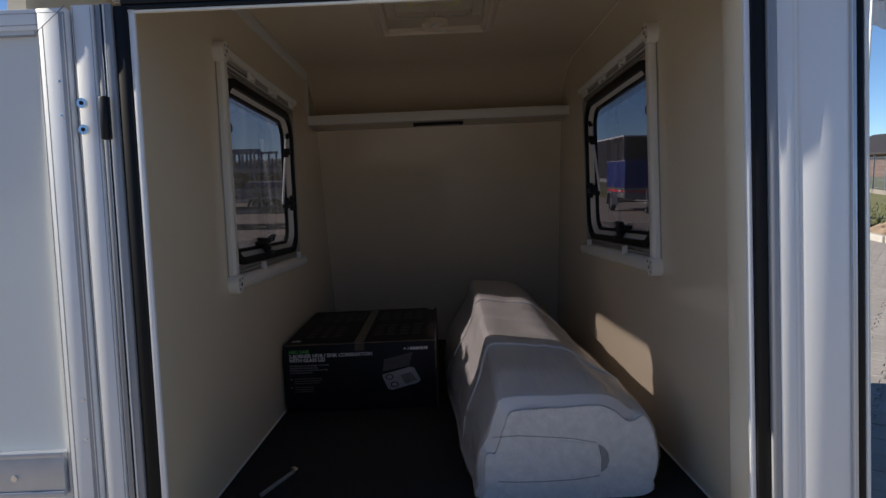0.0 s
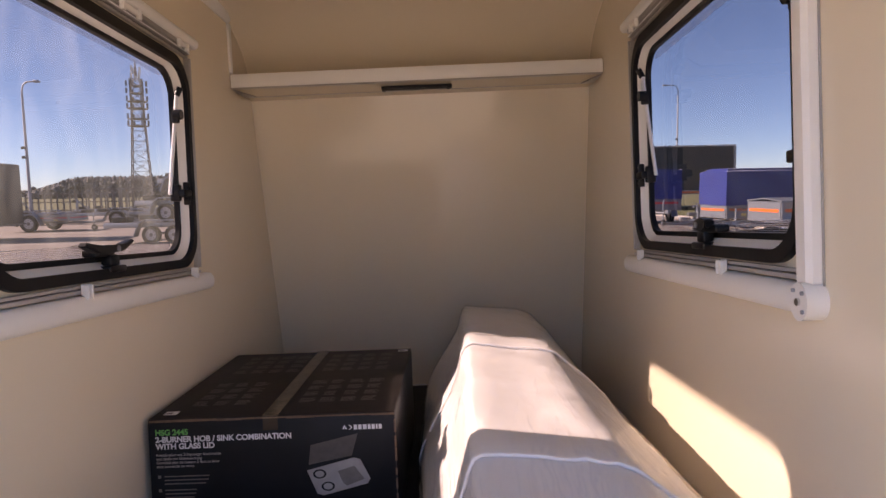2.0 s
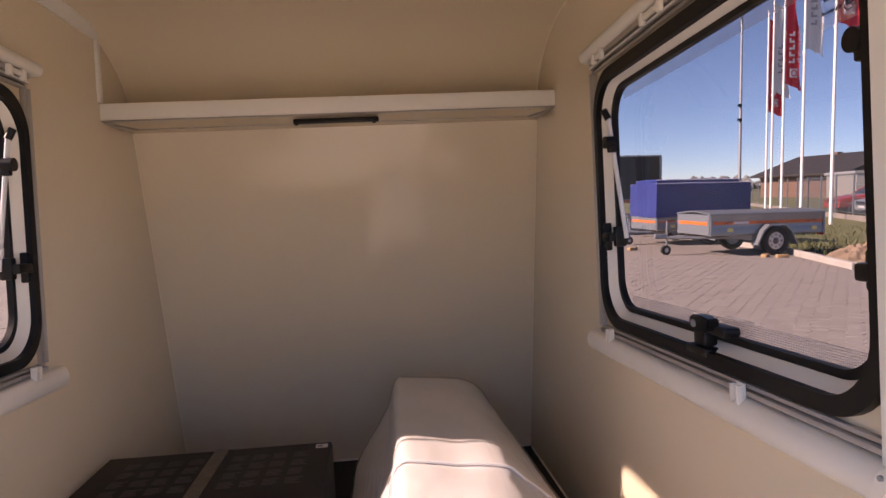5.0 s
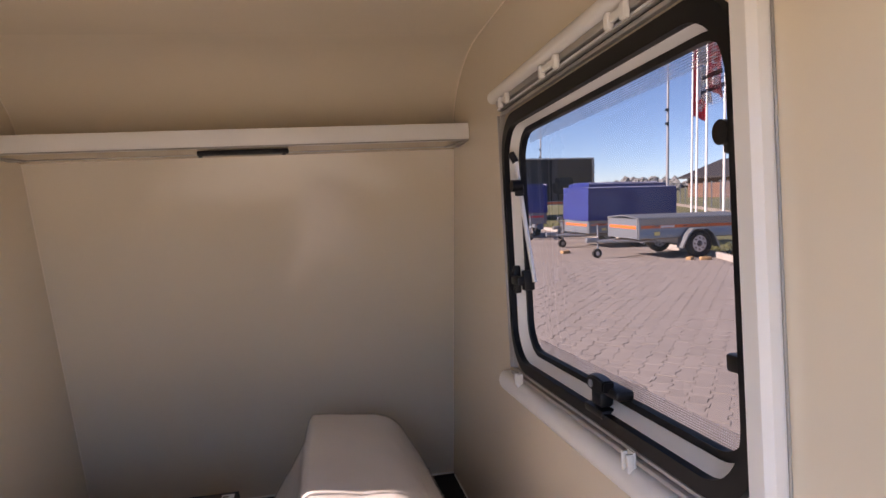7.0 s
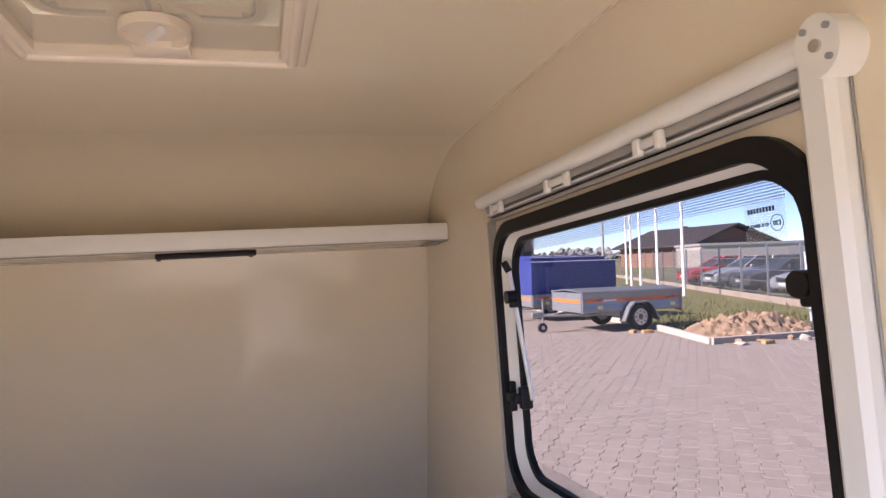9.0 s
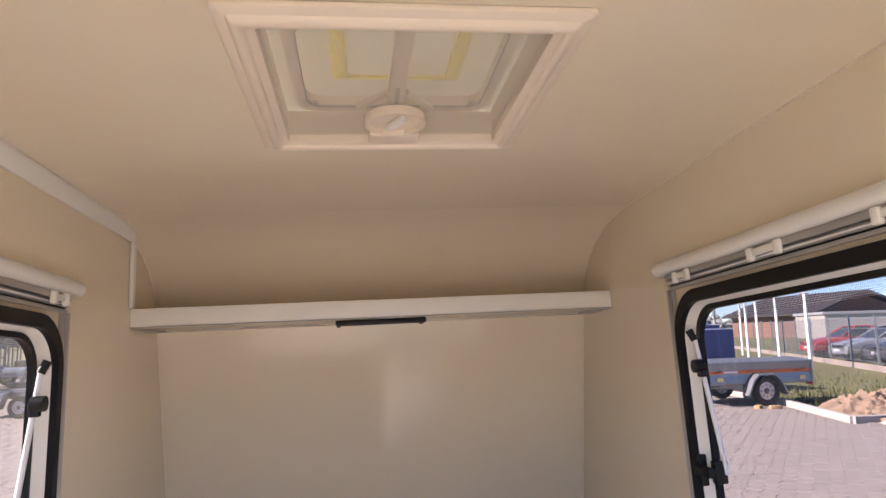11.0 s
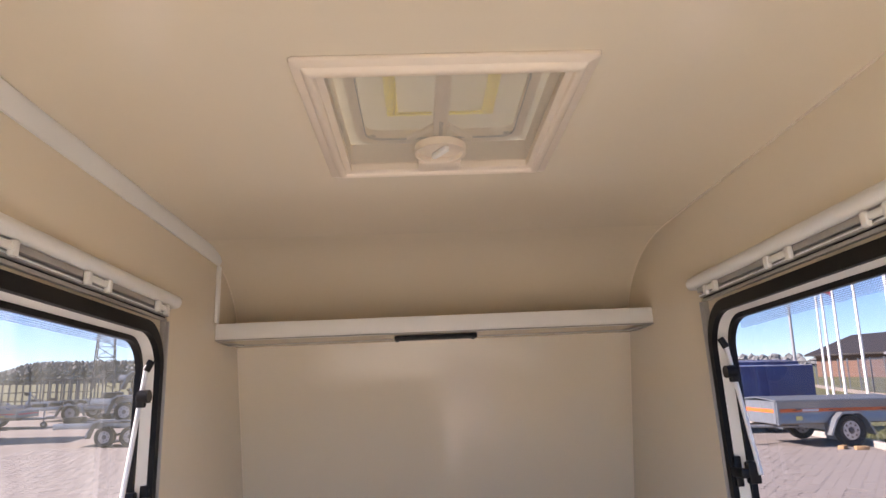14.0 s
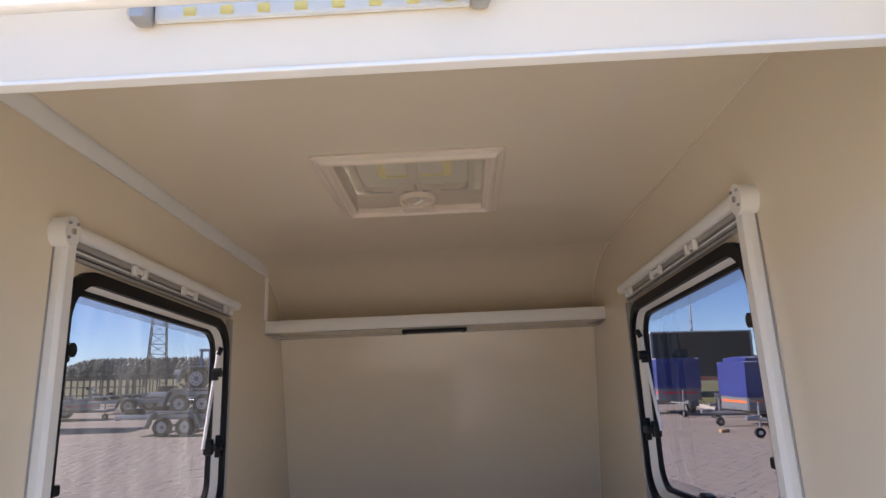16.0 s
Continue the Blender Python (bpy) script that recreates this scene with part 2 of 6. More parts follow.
TYRE = mat("tyre_rubber", (0.016, 0.016, 0.017), 0.8, vary=0.2, scale=12, bump=0.3, bump_scale=60)
RIM = mat("silver_rim", (0.48, 0.48, 0.50), 0.35, 0.7, vary=0.06, scale=10)
POLE = mat("white_painted_pole", (0.80, 0.80, 0.80), 0.4, vary=0.03, scale=4)
GREY = mat("grey_painted_steel", (0.35, 0.36, 0.38), 0.5, 0.4, vary=0.08, scale=4)
PAVE = mat("concrete_paver", (0.265, 0.238, 0.222), 0.85, vary=0.14, scale=14, bump=0.3, bump_scale=150, island=True)
SLAB = mat("sandy_paving_bed", (0.25, 0.22, 0.20), 0.95, vary=0.2, scale=0.6, bump=0.5, bump_scale=9)
KERB = mat("concrete_kerb", (0.40, 0.37, 0.34), 0.9, vary=0.12, scale=5, bump=0.4, bump_scale=60)
DIRT = mat("dry_orange_soil", (0.26, 0.185, 0.13), 0.95, vary=0.3, scale=4, bump=0.8, bump_scale=22)
GRASS = mat("rough_grass", (0.07, 0.09, 0.03), 0.9, scale=0.35, colour2=(0.17, 0.15, 0.07), bump=0.6, bump_scale=6)
BLADE = mat("grass_blades", (0.11, 0.12, 0.04), 0.8, vary=0.3, scale=2)
# paler and greyer than foliage: distance haze is mixed into the colour
WOOD = mat("hazed_pine_wood", (0.20, 0.21, 0.215), 0.95, vary=0.2, scale=0.15)
BRICK = mat("brown_brick_wall", (0.17, 0.095, 0.07), 0.85, vary=0.2, scale=3, bump=0.3, bump_scale=10)
ROOF = mat("dark_roof_sheet", (0.035, 0.03, 0.03), 0.6, vary=0.15, scale=2)
CARS = mat("silver_car_paint", (0.52, 0.54, 0.57), 0.25, 0.6, vary=0.03, scale=3)
CARD2 = mat("dark_grey_car_paint", (0.07, 0.07, 0.08), 0.22, 0.4, vary=0.03, scale=3)
CARR = mat("red_car_paint", (0.45, 0.03, 0.03), 0.25, 0.1, vary=0.03, scale=3)
CARGL = mat("dark_car_glass", (0.02, 0.025, 0.03), 0.08, vary=0.05, scale=3)
HOSE = mat("blue_plastic_pipe", (0.02, 0.22, 0.55), 0.4, vary=0.05, scale=8)
TIMBER = mat("rough_timber", (0.42, 0.27, 0.14), 0.85, vary=0.2, scale=12)
HATCHP = bpy.data.materials.new("translucent_white_acrylic")
HATCHP.use_nodes = True
_t = HATCHP.node_tree
_b = _t.nodes["Principled BSDF"]
_b.inputs["Base Color"].default_value = (0.74, 0.70, 0.60, 1)
_b.inputs["Roughness"].default_value = 0.5
_l = _t.nodes.new("ShaderNodeBsdfTranslucent")
_l.inputs["Color"].default_value = (0.62, 0.60, 0.52, 1)
_m = _t.nodes.new("ShaderNodeMixShader")
_m.inputs[0].default_value = 0.17
_t.links.new(_b.outputs[0], _m.inputs[1])
_t.links.new(_l.outputs[0], _m.inputs[2])
_t.links.new(_m.outputs[0], _t.nodes["Material Output"].inputs["Surface"])

ETCH = bpy.data.materials.new("hazy_moulded_acrylic")
ETCH.use_nodes = True
_t = ETCH.node_tree
_b = _t.nodes["Principled BSDF"]
_b.inputs["Base Color"].default_value = (0.75, 0.76, 0.80, 1)
_b.inputs["Roughness"].default_value = 0.5
_b.inputs["Alpha"].default_value = 0.13

YELLOW = HATCHP.copy()
YELLOW.name = "translucent_yellow_strip"
YELLOW.node_tree.nodes["Principled BSDF"].inputs["Base Color"].default_value = (1.0, 0.84, 0.22, 1)
for _n in YELLOW.node_tree.nodes:
    if _n.type == "BSDF_TRANSLUCENT":
        _n.inputs["Color"].default_value = (1.0, 0.92, 0.30, 1)
    if _n.type == "MIX_SHADER":
        _n.inputs[0].default_value = 0.95

# ---- caravan shell, in its own coordinates ----
W = 0.695          # half width inside
FZ, CZ = 0.545, 2.113
Y0 = 1.41          # inner side of the doorway
T = 0.03
WIN = (2.09, 2.98, 1.22, 1.815)   # openings in the side walls: y0, y1, z0, z1
cove = [(3.655 - 0.43 * (1 - math.cos(radians(a))), 1.86 + (CZ - 1.86) * math.sin(radians(a))) for a in range(0, 91, 10)]
cove_out = [(y + 0.03 * math.cos(radians(10 * i)), z + 0.03 * math.sin(radians(10 * i))) for i, (y, z) in enumerate(cove)]
YW = 1.374         # front edge of walls and ceiling
outside = [(YW, FZ - 0.05), (4.06, FZ - 0.05)] + cove_out + [(YW, CZ + 0.03)]


def plate_with_hole(outer, hole, put):
    """A plate between two levels, with a hole through it; put(p, level) gives the place."""
    bm = bmesh.new()
    for h in (0, 1):
        es = []
        for o in (outer, hole):
            vs = [bm.verts.new(put(p, h)) for p in o]
            es += [bm.edges.new((vs[i], vs[(i + 1) % len(vs)])) for i in range(len(vs))]
        bmesh.ops.triangle_fill(bm, use_beauty=True, edges=es)
    bm.verts.ensure_lookup_table()
    n = len(outer) + len(hole)
    for o0, cnt in ((0, len(outer)), (len(outer), len(hole))):
        for i in range(cnt):
            a, b = o0 + i, o0 + (i + 1) % cnt
            bm.faces.new([bm.verts[k] for k in (a, b, b + n, a + n)])
    return bm


def structure(name, bm, mt, label, category, smooth=False):
    return tagged(finish(name, bm, mt, m=BODY, smooth=smooth), label, category, kind="structure")


structure("door_sill", boxed(-W, W, Y0 - 0.005, 1.474, FZ - 0.17, FZ - 0.12, bevel=0.004), GREY, "grey steel sill step inside the doorway", "door sill")
# added out of view: slab and cheeks keeping sun off the doorway returns
bm = boxed(-W - T, W + T, 1.03, 1.3735, CZ + 0.001, CZ + 0.03)
for s in (-1, 1):
    box(bm, *sorted((s * 0.690, s * 0.722)), 1.03, 1.0995, 1.77, CZ)
structure("roof_edge", bm, WALL, "unseen cream slab added over the doorway to block the sun", "roof")
structure("floor", boxed(-W, W, 1.475, 4.02, FZ - 0.05, FZ), FLOOR, "dark speckled rubber floor of the small caravan", "floor")
holes = [rounded(WIN[0], y, WIN[2], WIN[3], 0.10) for y in (2.972, 2.995)]
structure("wall_left", plate_with_hole(outside, holes[0], lambda p, h: (-W - T * h, *p)), WALL, "cream laminate side wall with a window opening", "wall")
structure("wall_right", plate_with_hole(outside, holes[1], lambda p, h: (W + T * h, *p)), WALL, "cream laminate side wall with a window opening", "wall")
structure("wall_front", prism(bmesh.new(), [(4.02, FZ), (3.655, 1.86), (3.685, 1.86), (4.06, FZ - 0.05), (4.02, FZ - 0.05)], "x", -W, W), WALL, "glossy cream laminate end wall leaning outwards", "wall")
HAT = (-0.197, 0.197, 2.283, 2.688)    # hole of the roof hatch
bm = plate_with_hole([(-W, YW), (W, YW), (W, cove[-1][0]), (-W, cove[-1][0])], [(HAT[0], HAT[2]), (HAT[1], HAT[2]), (HAT[1], HAT[3]), (HAT[0], HAT[3])], lambda p, h: (*p, CZ + T * h))
prism(bm, cove + cove_out[::-1], "x", -W, W)
structure("ceiling", bm, WALL, "glossy cream ceiling curving down at the end", "ceiling", smooth=True)
structure("wall_header", boxed(-0.79, 0.93, 1.360, 1.3735, 1.826, CZ + 0.03), WALL, "cream panel above the doorway", "wall")
structure("trim", boxed(-0.672, 0.672, 1.3575, 1.3735, 1.8205, 1.8255, bevel=0.0015), WHITE, "white edging strip under the door header", "trim")

for s, nm in ((-1, "wall_return_left"), (1, "wall_return_right")):
    structure(nm, boxed(*sorted((s * 0.690, s * 0.722)), 1.10, 1.3735, FZ - 0.05, CZ), WALL, "cream return between doorway post and side wall", "wall")
# the doorway posts and the door stand proud of the body
DOORWAY = BODY @ Matrix.Translation((0, 0, 1.35)) @ Matrix.Scale(0.805, 4) @ Matrix.Translation((0, 0, -1.35))

# doorway posts: white edge, black seal, aluminium profiles
for s, nm in ((-1, "door_frame_left"), (1, "door_frame_right")):
    fr = thing(nm, DOORWAY, label="aluminium doorway post with a black rubber seal", category="door frame", kind="structure")

    def post(name, a, b, y0, y1, m, z0=FZ - 0.15, z1=1.812, bev=0.002):
        lo, hi = sorted((s * a, s * b))
        return part(name, boxed(lo, hi, y0, y1, z0, z1, bevel=bev), m, fr)
    if s < 0:
        post("edge_strip", 0.630, 0.6425, 1.362, 1.3725, PALEALU)
        post("seal", 0.643, 0.6710, 1.356, 1.3725, RUBBER, bev=0.004)
        post("inner_profile", 0.6715, 0.6980, 1.350, 1.3725, GREY, z1=1.815, bev=0.003)
        post("profile_ridge", 0.6855, 0.6885, 1.3465, 1.3498, PALEALU, z1=1.812, bev=0.001)
        post("groove", 0.6900, 0.6940, 1.3490, 1.3498, RUBBER, z1=1.812, bev=0)
        post("side_channel", 0.6985, 0.7110, 1.358, 1.372, GREY, z1=1.815, bev=0.002)
        post("outer_profile", 0.7115, 0.7570, 1.352, 1.372, PALEALU, z1=1.815, bev=0.003)
        for x in (0.7150, 0.7520):
            post("profile_line", x, x + 0.0014, 1.3510, 1.3515, GREY, z1=1.81, bev=0)
    else:
        post("edge_strip", 0.650, 0.6625, 1.362, 1.3725, PALEALU)
        post("seal", 0.663, 0.6925, 1.356, 1.3725, RUBBER, bev=0.004)
        post("inner_profile", 0.6930, 0.7130, 1.350, 1.3725, GREY, z1=1.815, bev=0.003)
        post("bright_bead", 0.7135, 0.7165, 1.350, 1.372, PALEALU, z1=1.815, bev=0.001)
        post("inner_return", 0.653, 0.664, 1.3735, 1.47, WALL)
        post("outer_profile", 0.7170, 0.7620, 1.360, 1.372, PALEALU, z1=1.815, bev=0.003)
        for x in (0.7520, 0.7600):
            post("profile_line", x, x + 0.0012, 1.3590, 1.3596, WHITE, z1=1.81, bev=0)
        post("corner_panel", 0.7625, 0.8720, 1.362, 1.372, PALEALU, z1=1.815, bev=0.008)
        post("bead", 0.8725, 0.8870, 1.360, 1.372, ALU, z1=1.815, bev=0.004)
        post("profile_line", 0.8755, 0.8769, 1.3585, 1.3598, WHITE, z1=1.81, bev=0)
        post("corner_rubber", 0.8875, 0.9035, 1.362, 1.372, RUBBER, z1=1.815, bev=0.004)
        post("outer_edge", 0.9040, 0.9150, 1.362, 1.372, PANEL, z1=1.815, bev=0.004)

top = thing("door_frame_top", DOORWAY, label="white doorway edge with a black rubber seal above", category="door frame", kind="structure")
part("edge_strip", boxed(-0.6495, 0.6595, 1.362, 1.3725, 1.797, 1.803, bevel=0.002), WHITE, top)
part("seal", boxed(-0.6560, 0.6660, 1.356, 1.3725, 1.8125, 1.840, bevel=0.004), RUBBER, top)
part("seal_lip", boxed(-0.6495, 0.6595, 1.358, 1.3725, 1.8035, 1.812, bevel=0.002), RUBBER, top)

# strike plate in the right wall by the doorway
st = thing("strike_plate", DOORWAY, label="small steel lock strike plate on the cream wall", category="strike plate")
part("plate", ring(bmesh.new(), rounded(1.384, 1.412, 1.037, 1.115, 0.006), rounded(1.392, 1.404, 1.054, 1.098, 0.003), "x", 0.658, 0.6622), PALEALU, st)
part("slot", boxed(0.6605, 0.6625, 1.392, 1.404, 1.054, 1.098), RUBBER, st)
for z in (1.046, 1.107):
    part("screw", rod(bmesh.new(), (0.6565, 1.398, z), (0.659, 1.398, z), 0.0045), GREY, st)

# open door leaf, swung right round on its hinges
door = thing("door_1", DOORWAY, label="grey panel door in an aluminium frame, swung fully open", category="door", kind="structure")
DX0, DX1, DZ0, DZ1, DY, STILE = -0.7600, -2.12, 0.50, 1.806, 1.352, 0.060
part("panel", boxed(DX1 + 0.03, DX0 - STILE - 0.001, DY - 0.006, DY + 0.014, DZ0 + 0.03, DZ1 - 0.03), PANEL, door)
for a, b in ((DX0 - STILE, DX0), (DX1, DX1 + 0.044)):
    part("stile", boxed(a, b, DY - 0.016, DY + 0.016, DZ0, DZ1, bevel=0.003), PALEALU, door)
    c = a if b == DX0 else b
    part("glazing_bead", boxed(c - 0.006, c + 0.001, DY - 0.012, DY - 0.004, DZ0 + 0.03, DZ1 - 0.045), WHITE, door)
part("glazing_bead", boxed(DX1 + 0.045, DX0 - STILE - 0.008, DY - 0.012, DY - 0.004, DZ1 - 0.052, DZ1 - 0.0445), WHITE, door)
# grey band along the stile paints a strip of shade; nothing is recessed
part("stile_shadow_groove", boxed(DX0 - 0.0135, DX0 - 0.0015, DY - 0.0172, DY - 0.003, DZ0 + 0.02, DZ1 - 0.010), GREY, door)
part("stile_lip", boxed(DX0 - 0.0050, DX0 - 0.0036, DY - 0.0180, DY - 0.0173, DZ0 + 0.02, DZ1 - 0.014), WHITE, door)
for dx in (0.0475, 0.0575):
    part("stile_line", boxed(DX0 - dx - 0.0008, DX0 - dx + 0.0008, DY - 0.0172, DY - 0.003, DZ0 + 0.02, DZ1 - dx * 0.8), GREY, door)
for z in (1.655, 1.585, 0.985, 0.90):
    part("rivet", rod(bmesh.new(), (DX0 - 0.020, DY - 0.0195, z), (DX0 - 0.020, DY - 0.0155, z), 0.0028, n=8), CHROME, door)
for dz in (0.010, 0.0335, 0.054):
    part("rail_line", boxed(DX1 + 0.05, DX0 - (0.014 if dz < 0.02 else STILE), DY - 0.0168, DY - 0.003, DZ1 - dz - 0.0008, DZ1 - dz + 0.0008), GREY, door)
for a, b in ((DZ1 - 0.044, DZ1), (DZ0, DZ0 + 0.044)):
    part("rail", boxed(DX1 + 0.045, DX0 - STILE - 0.001, DY - 0.0155, DY + 0.015, a, b, bevel=0.003), PALEALU, door)
ml = boxed(-0.042, 0.042, -0.0008, 0.0008, -0.0006, 0.0006)
bmesh.ops.transform(ml, matrix=pose(DX0 - 0.030, DY - 0.0178, DZ1 - 0.024, 0, -40, 0), verts=ml.verts)
part("mitre_line", ml, GREY, door)
kr = part("kick_rail", boxed(DX1 + 0.045, DX0 - 0.069, DY - 0.024, DY - 0.007, 0.781, 0.878, bevel=0.003), ALU, door)
for z in (0.787, 0.872):
    part("lip", boxed(DX1 + 0.045, DX0 - 0.069, DY - 0.029, DY - 0.0245, z - 0.006, z + 0.006, bevel=0.002), ALU, kr)
for k in range(5):
    part("rivet", rod(bmesh.new(), (-0.935 - 0.26 * k, DY - 0.029, 0.824), (-0.935 - 0.26 * k, DY - 0.0245, 0.824), 0.007, 0.004), CHROME, kr)
hg = part("hinge", boxed(-0.702, -0.684, 1.330, 1.349, 1.532, 1.622, bevel=0.004), BLACKP, door, "black plastic hinge")
for z in (1.611, 1.556):
    b = part("hinge_bolt", rod(bmesh.new(), (-0.744, 1.344, z), (-0.744, 1.3515, z), 0.0105, n=18), CHROME, door, "round steel hinge bolt")
    part("socket", rod(bmesh.new(), (-0.744, 1.3425, z), (-0.744, 1.3438, z), 0.0045, n=6), RUBBER, b)

# undercarriage, so that the caravan stands on the paving
ch = thing("caravan_chassis", label="grey steel chassis under the caravan", category="chassis")
for x in (-0.5, 0.5):
    part("beam", boxed(x - 0.03, x + 0.03, 1.43, 4.0, FZ - 0.14, FZ - 0.052), GALV, ch)
part("axle", rod(bmesh.new(), (-0.8, 2.6, 0.36), (0.8, 2.6, 0.36), 0.03), GALV, ch)
for x in (-0.8, 0.8):
    part("wheel", rod(bmesh.new(), (x - 0.07, 2.6, 0.345), (x + 0.07, 2.6, 0.345), 0.25, n=24), TYRE, ch)


# ---- fittings of the shell ----
def bead(bm, pts, r, n=6):
    pts = [Vector(p) for p in pts]
    rows = []
    for k, p in enumerate(pts):
        d = (pts[min(k + 1, len(pts) - 1)] - pts[max(k - 1, 0)]).normalized()
        u = d.orthogonal().normalized() if k == 0 else (u - d * u.dot(d)).normalized()
        w = d.cross(u)
        rows.append([bm.verts.new(p + r * (math.cos(2 * math.pi * i / n) * u + math.sin(2 * math.pi * i / n) * w)) for i in range(n)])
    for a, b in zip(rows, rows[1:]):
        for i in range(n):
            bm.faces.new((a[i], a[(i + 1) % n], b[(i + 1) % n], b[i]))
    bm.faces.new(rows[0])
    bm.faces.new(rows[-1][::-1])
    return bm


tr = thing("ceiling_trim", label="pale plastic cover strip along wall and ceiling", category="trim")
part("long_strip", prism(bmesh.new(), [(-W + 0.001, CZ - 0.001), (-W + 0.001, CZ - 0.036), (-W + 0.007, CZ - 0.036), (-W + 0.022, CZ - 0.012), (-W + 0.022, CZ - 0.001)], "y", Y0 + 0.002, 3.40), WHITE, tr)
part("upright_strip", boxed(-W + 0.001, -W + 0.012, 3.388, 3.412, 1.893, CZ - 0.036, bevel=0.004), WHITE, tr)
sm = thing("sealing_bead", label="thin pale sealing bead in the wall corner", category="sealant")
part("roof_bead", bead(bmesh.new(), [(W - 0.001, Y0 + 0.01, CZ - 0.001)] + [(W - 0.001, y - 0.001, z - 0.001) for y, z in cove[::-1]], 0.0025), CREAMP, sm)
part("roof_bead", bead(bmesh.new(), [(-W + 0.001, y - 0.001, z - 0.001) for y, z in cove[::-1]], 0.002), CREAMP, sm)
for s in (-1, 1):
    part("corner_bead", bead(bmesh.new(), [(s * (W - 0.001), 3.654, 1.84), (s * (W - 0.001), 4.019, FZ + 0.004)], 0.0018), CREAMP, sm)
    part("floor_bead", bead(bmesh.new(), [(s * (W - 0.001), 1.42, FZ + 0.002), (s * (W - 0.001), 3.99, FZ + 0.002)], 0.004), WHITE, sm)
part("floor_bead", bead(bmesh.new(), [(-W, 4.017, FZ + 0.003), (W, 4.017, FZ + 0.003)], 0.004), WHITE, sm)

sh = thing("wall_shelf", label="shallow cream shelf across the end wall", category="shelf")
part("front_lip", boxed(-W + 0.001, W - 0.001, 3.405, 3.420, 1.842, 1.892, bevel=0.003), WHITE, sh)
part("bottom_panel", boxed(-W + 0.002, W - 0.002, 3.4205, 3.660, 1.842, 1.856), WALL, sh)
# grey strip painting the thin line of shade under the lip
part("shadow_groove", boxed(-W + 0.002, W - 0.002, 3.405, 3.4275, 1.8385, 1.8415), TRACK, sh)
for s in (-1, 1):
    a, b = sorted((s * (W - 0.002), s * (W - 0.05)))
    part("end_bracket", prism(bmesh.new(), [(s * (W - 0.002), 3.43), (s * (W - 0.05), 3.57), (s * (W - 0.002), 3.57)], "z", 1.8365, 1.8415), TRACK, sh)
part("rear_line", boxed(-W + 0.003, W - 0.003, 3.575, 3.580, 1.8395, 1.8415), TRACK, sh)
lamp = thing("shelf_lamp", label="slim black lamp bar under the shelf edge", category="lamp")
part("bar", boxed(-0.139, 0.133, 3.482, 3.506, 1.826, 1.8415, bevel=0.004), BLACKP, lamp)
part("diffuser", boxed(-0.120, 0.114, 3.478, 3.4815, 1.829, 1.836), BLACKP, lamp)
part("switch", rod(bmesh.new(), (0.118, 3.494, 1.822), (0.118, 3.494, 1.8255), 0.006), BLACKP, lamp)
part("end_cap", rod(bmesh.new(), (-0.130, 3.494, 1.822), (-0.130, 3.494, 1.8255), 0.006), BLACKP, lamp)

# outside lamp over the doorway
ol = thing("led_awning_lamp", BODY @ Matrix.Translation((0.018, 0, -0.013)), label="clear unlit strip lamp with yellow diodes over the doorway", category="lamp")
part("base", boxed(-0.185, 0.117, 1.352, 1.3595, 1.890, 1.932, bevel=0.003), PANEL, ol)
cov = part("clear_cover", boxed(-0.205, 0.137, 1.336, 1.3505, 1.884, 1.938, bevel=0.006), CLEAR, ol, "clear plastic cover")
cov.visible_shadow = False
for k in range(8):
    part("diode", boxed(-0.150 + 0.0355 * k - 0.006, -0.150 + 0.0355 * k + 0.006, 1.3505, 1.3518, 1.893, 1.902), LEDCHIP, ol)
for x in (-0.195, 0.126):
    part("end_cap", boxed(x - 0.009, x + 0.009, 1.338, 1.3595, 1.886, 1.936, bevel=0.005), TRACK, ol)
part("switch_knob", rod(bmesh.new(), (0.094, 1.325, 1.899), (0.094, 1.337, 1.899), 0.0095, n=16), BLACKP, ol, "black switch knob")
for x, ww in ((-0.075, 0.02), (-0.05, 0.012)):
    part("print_bar", boxed(x, x + ww, 1.3508, 1.3518, 1.906, 1.909), PRINTG, ol)


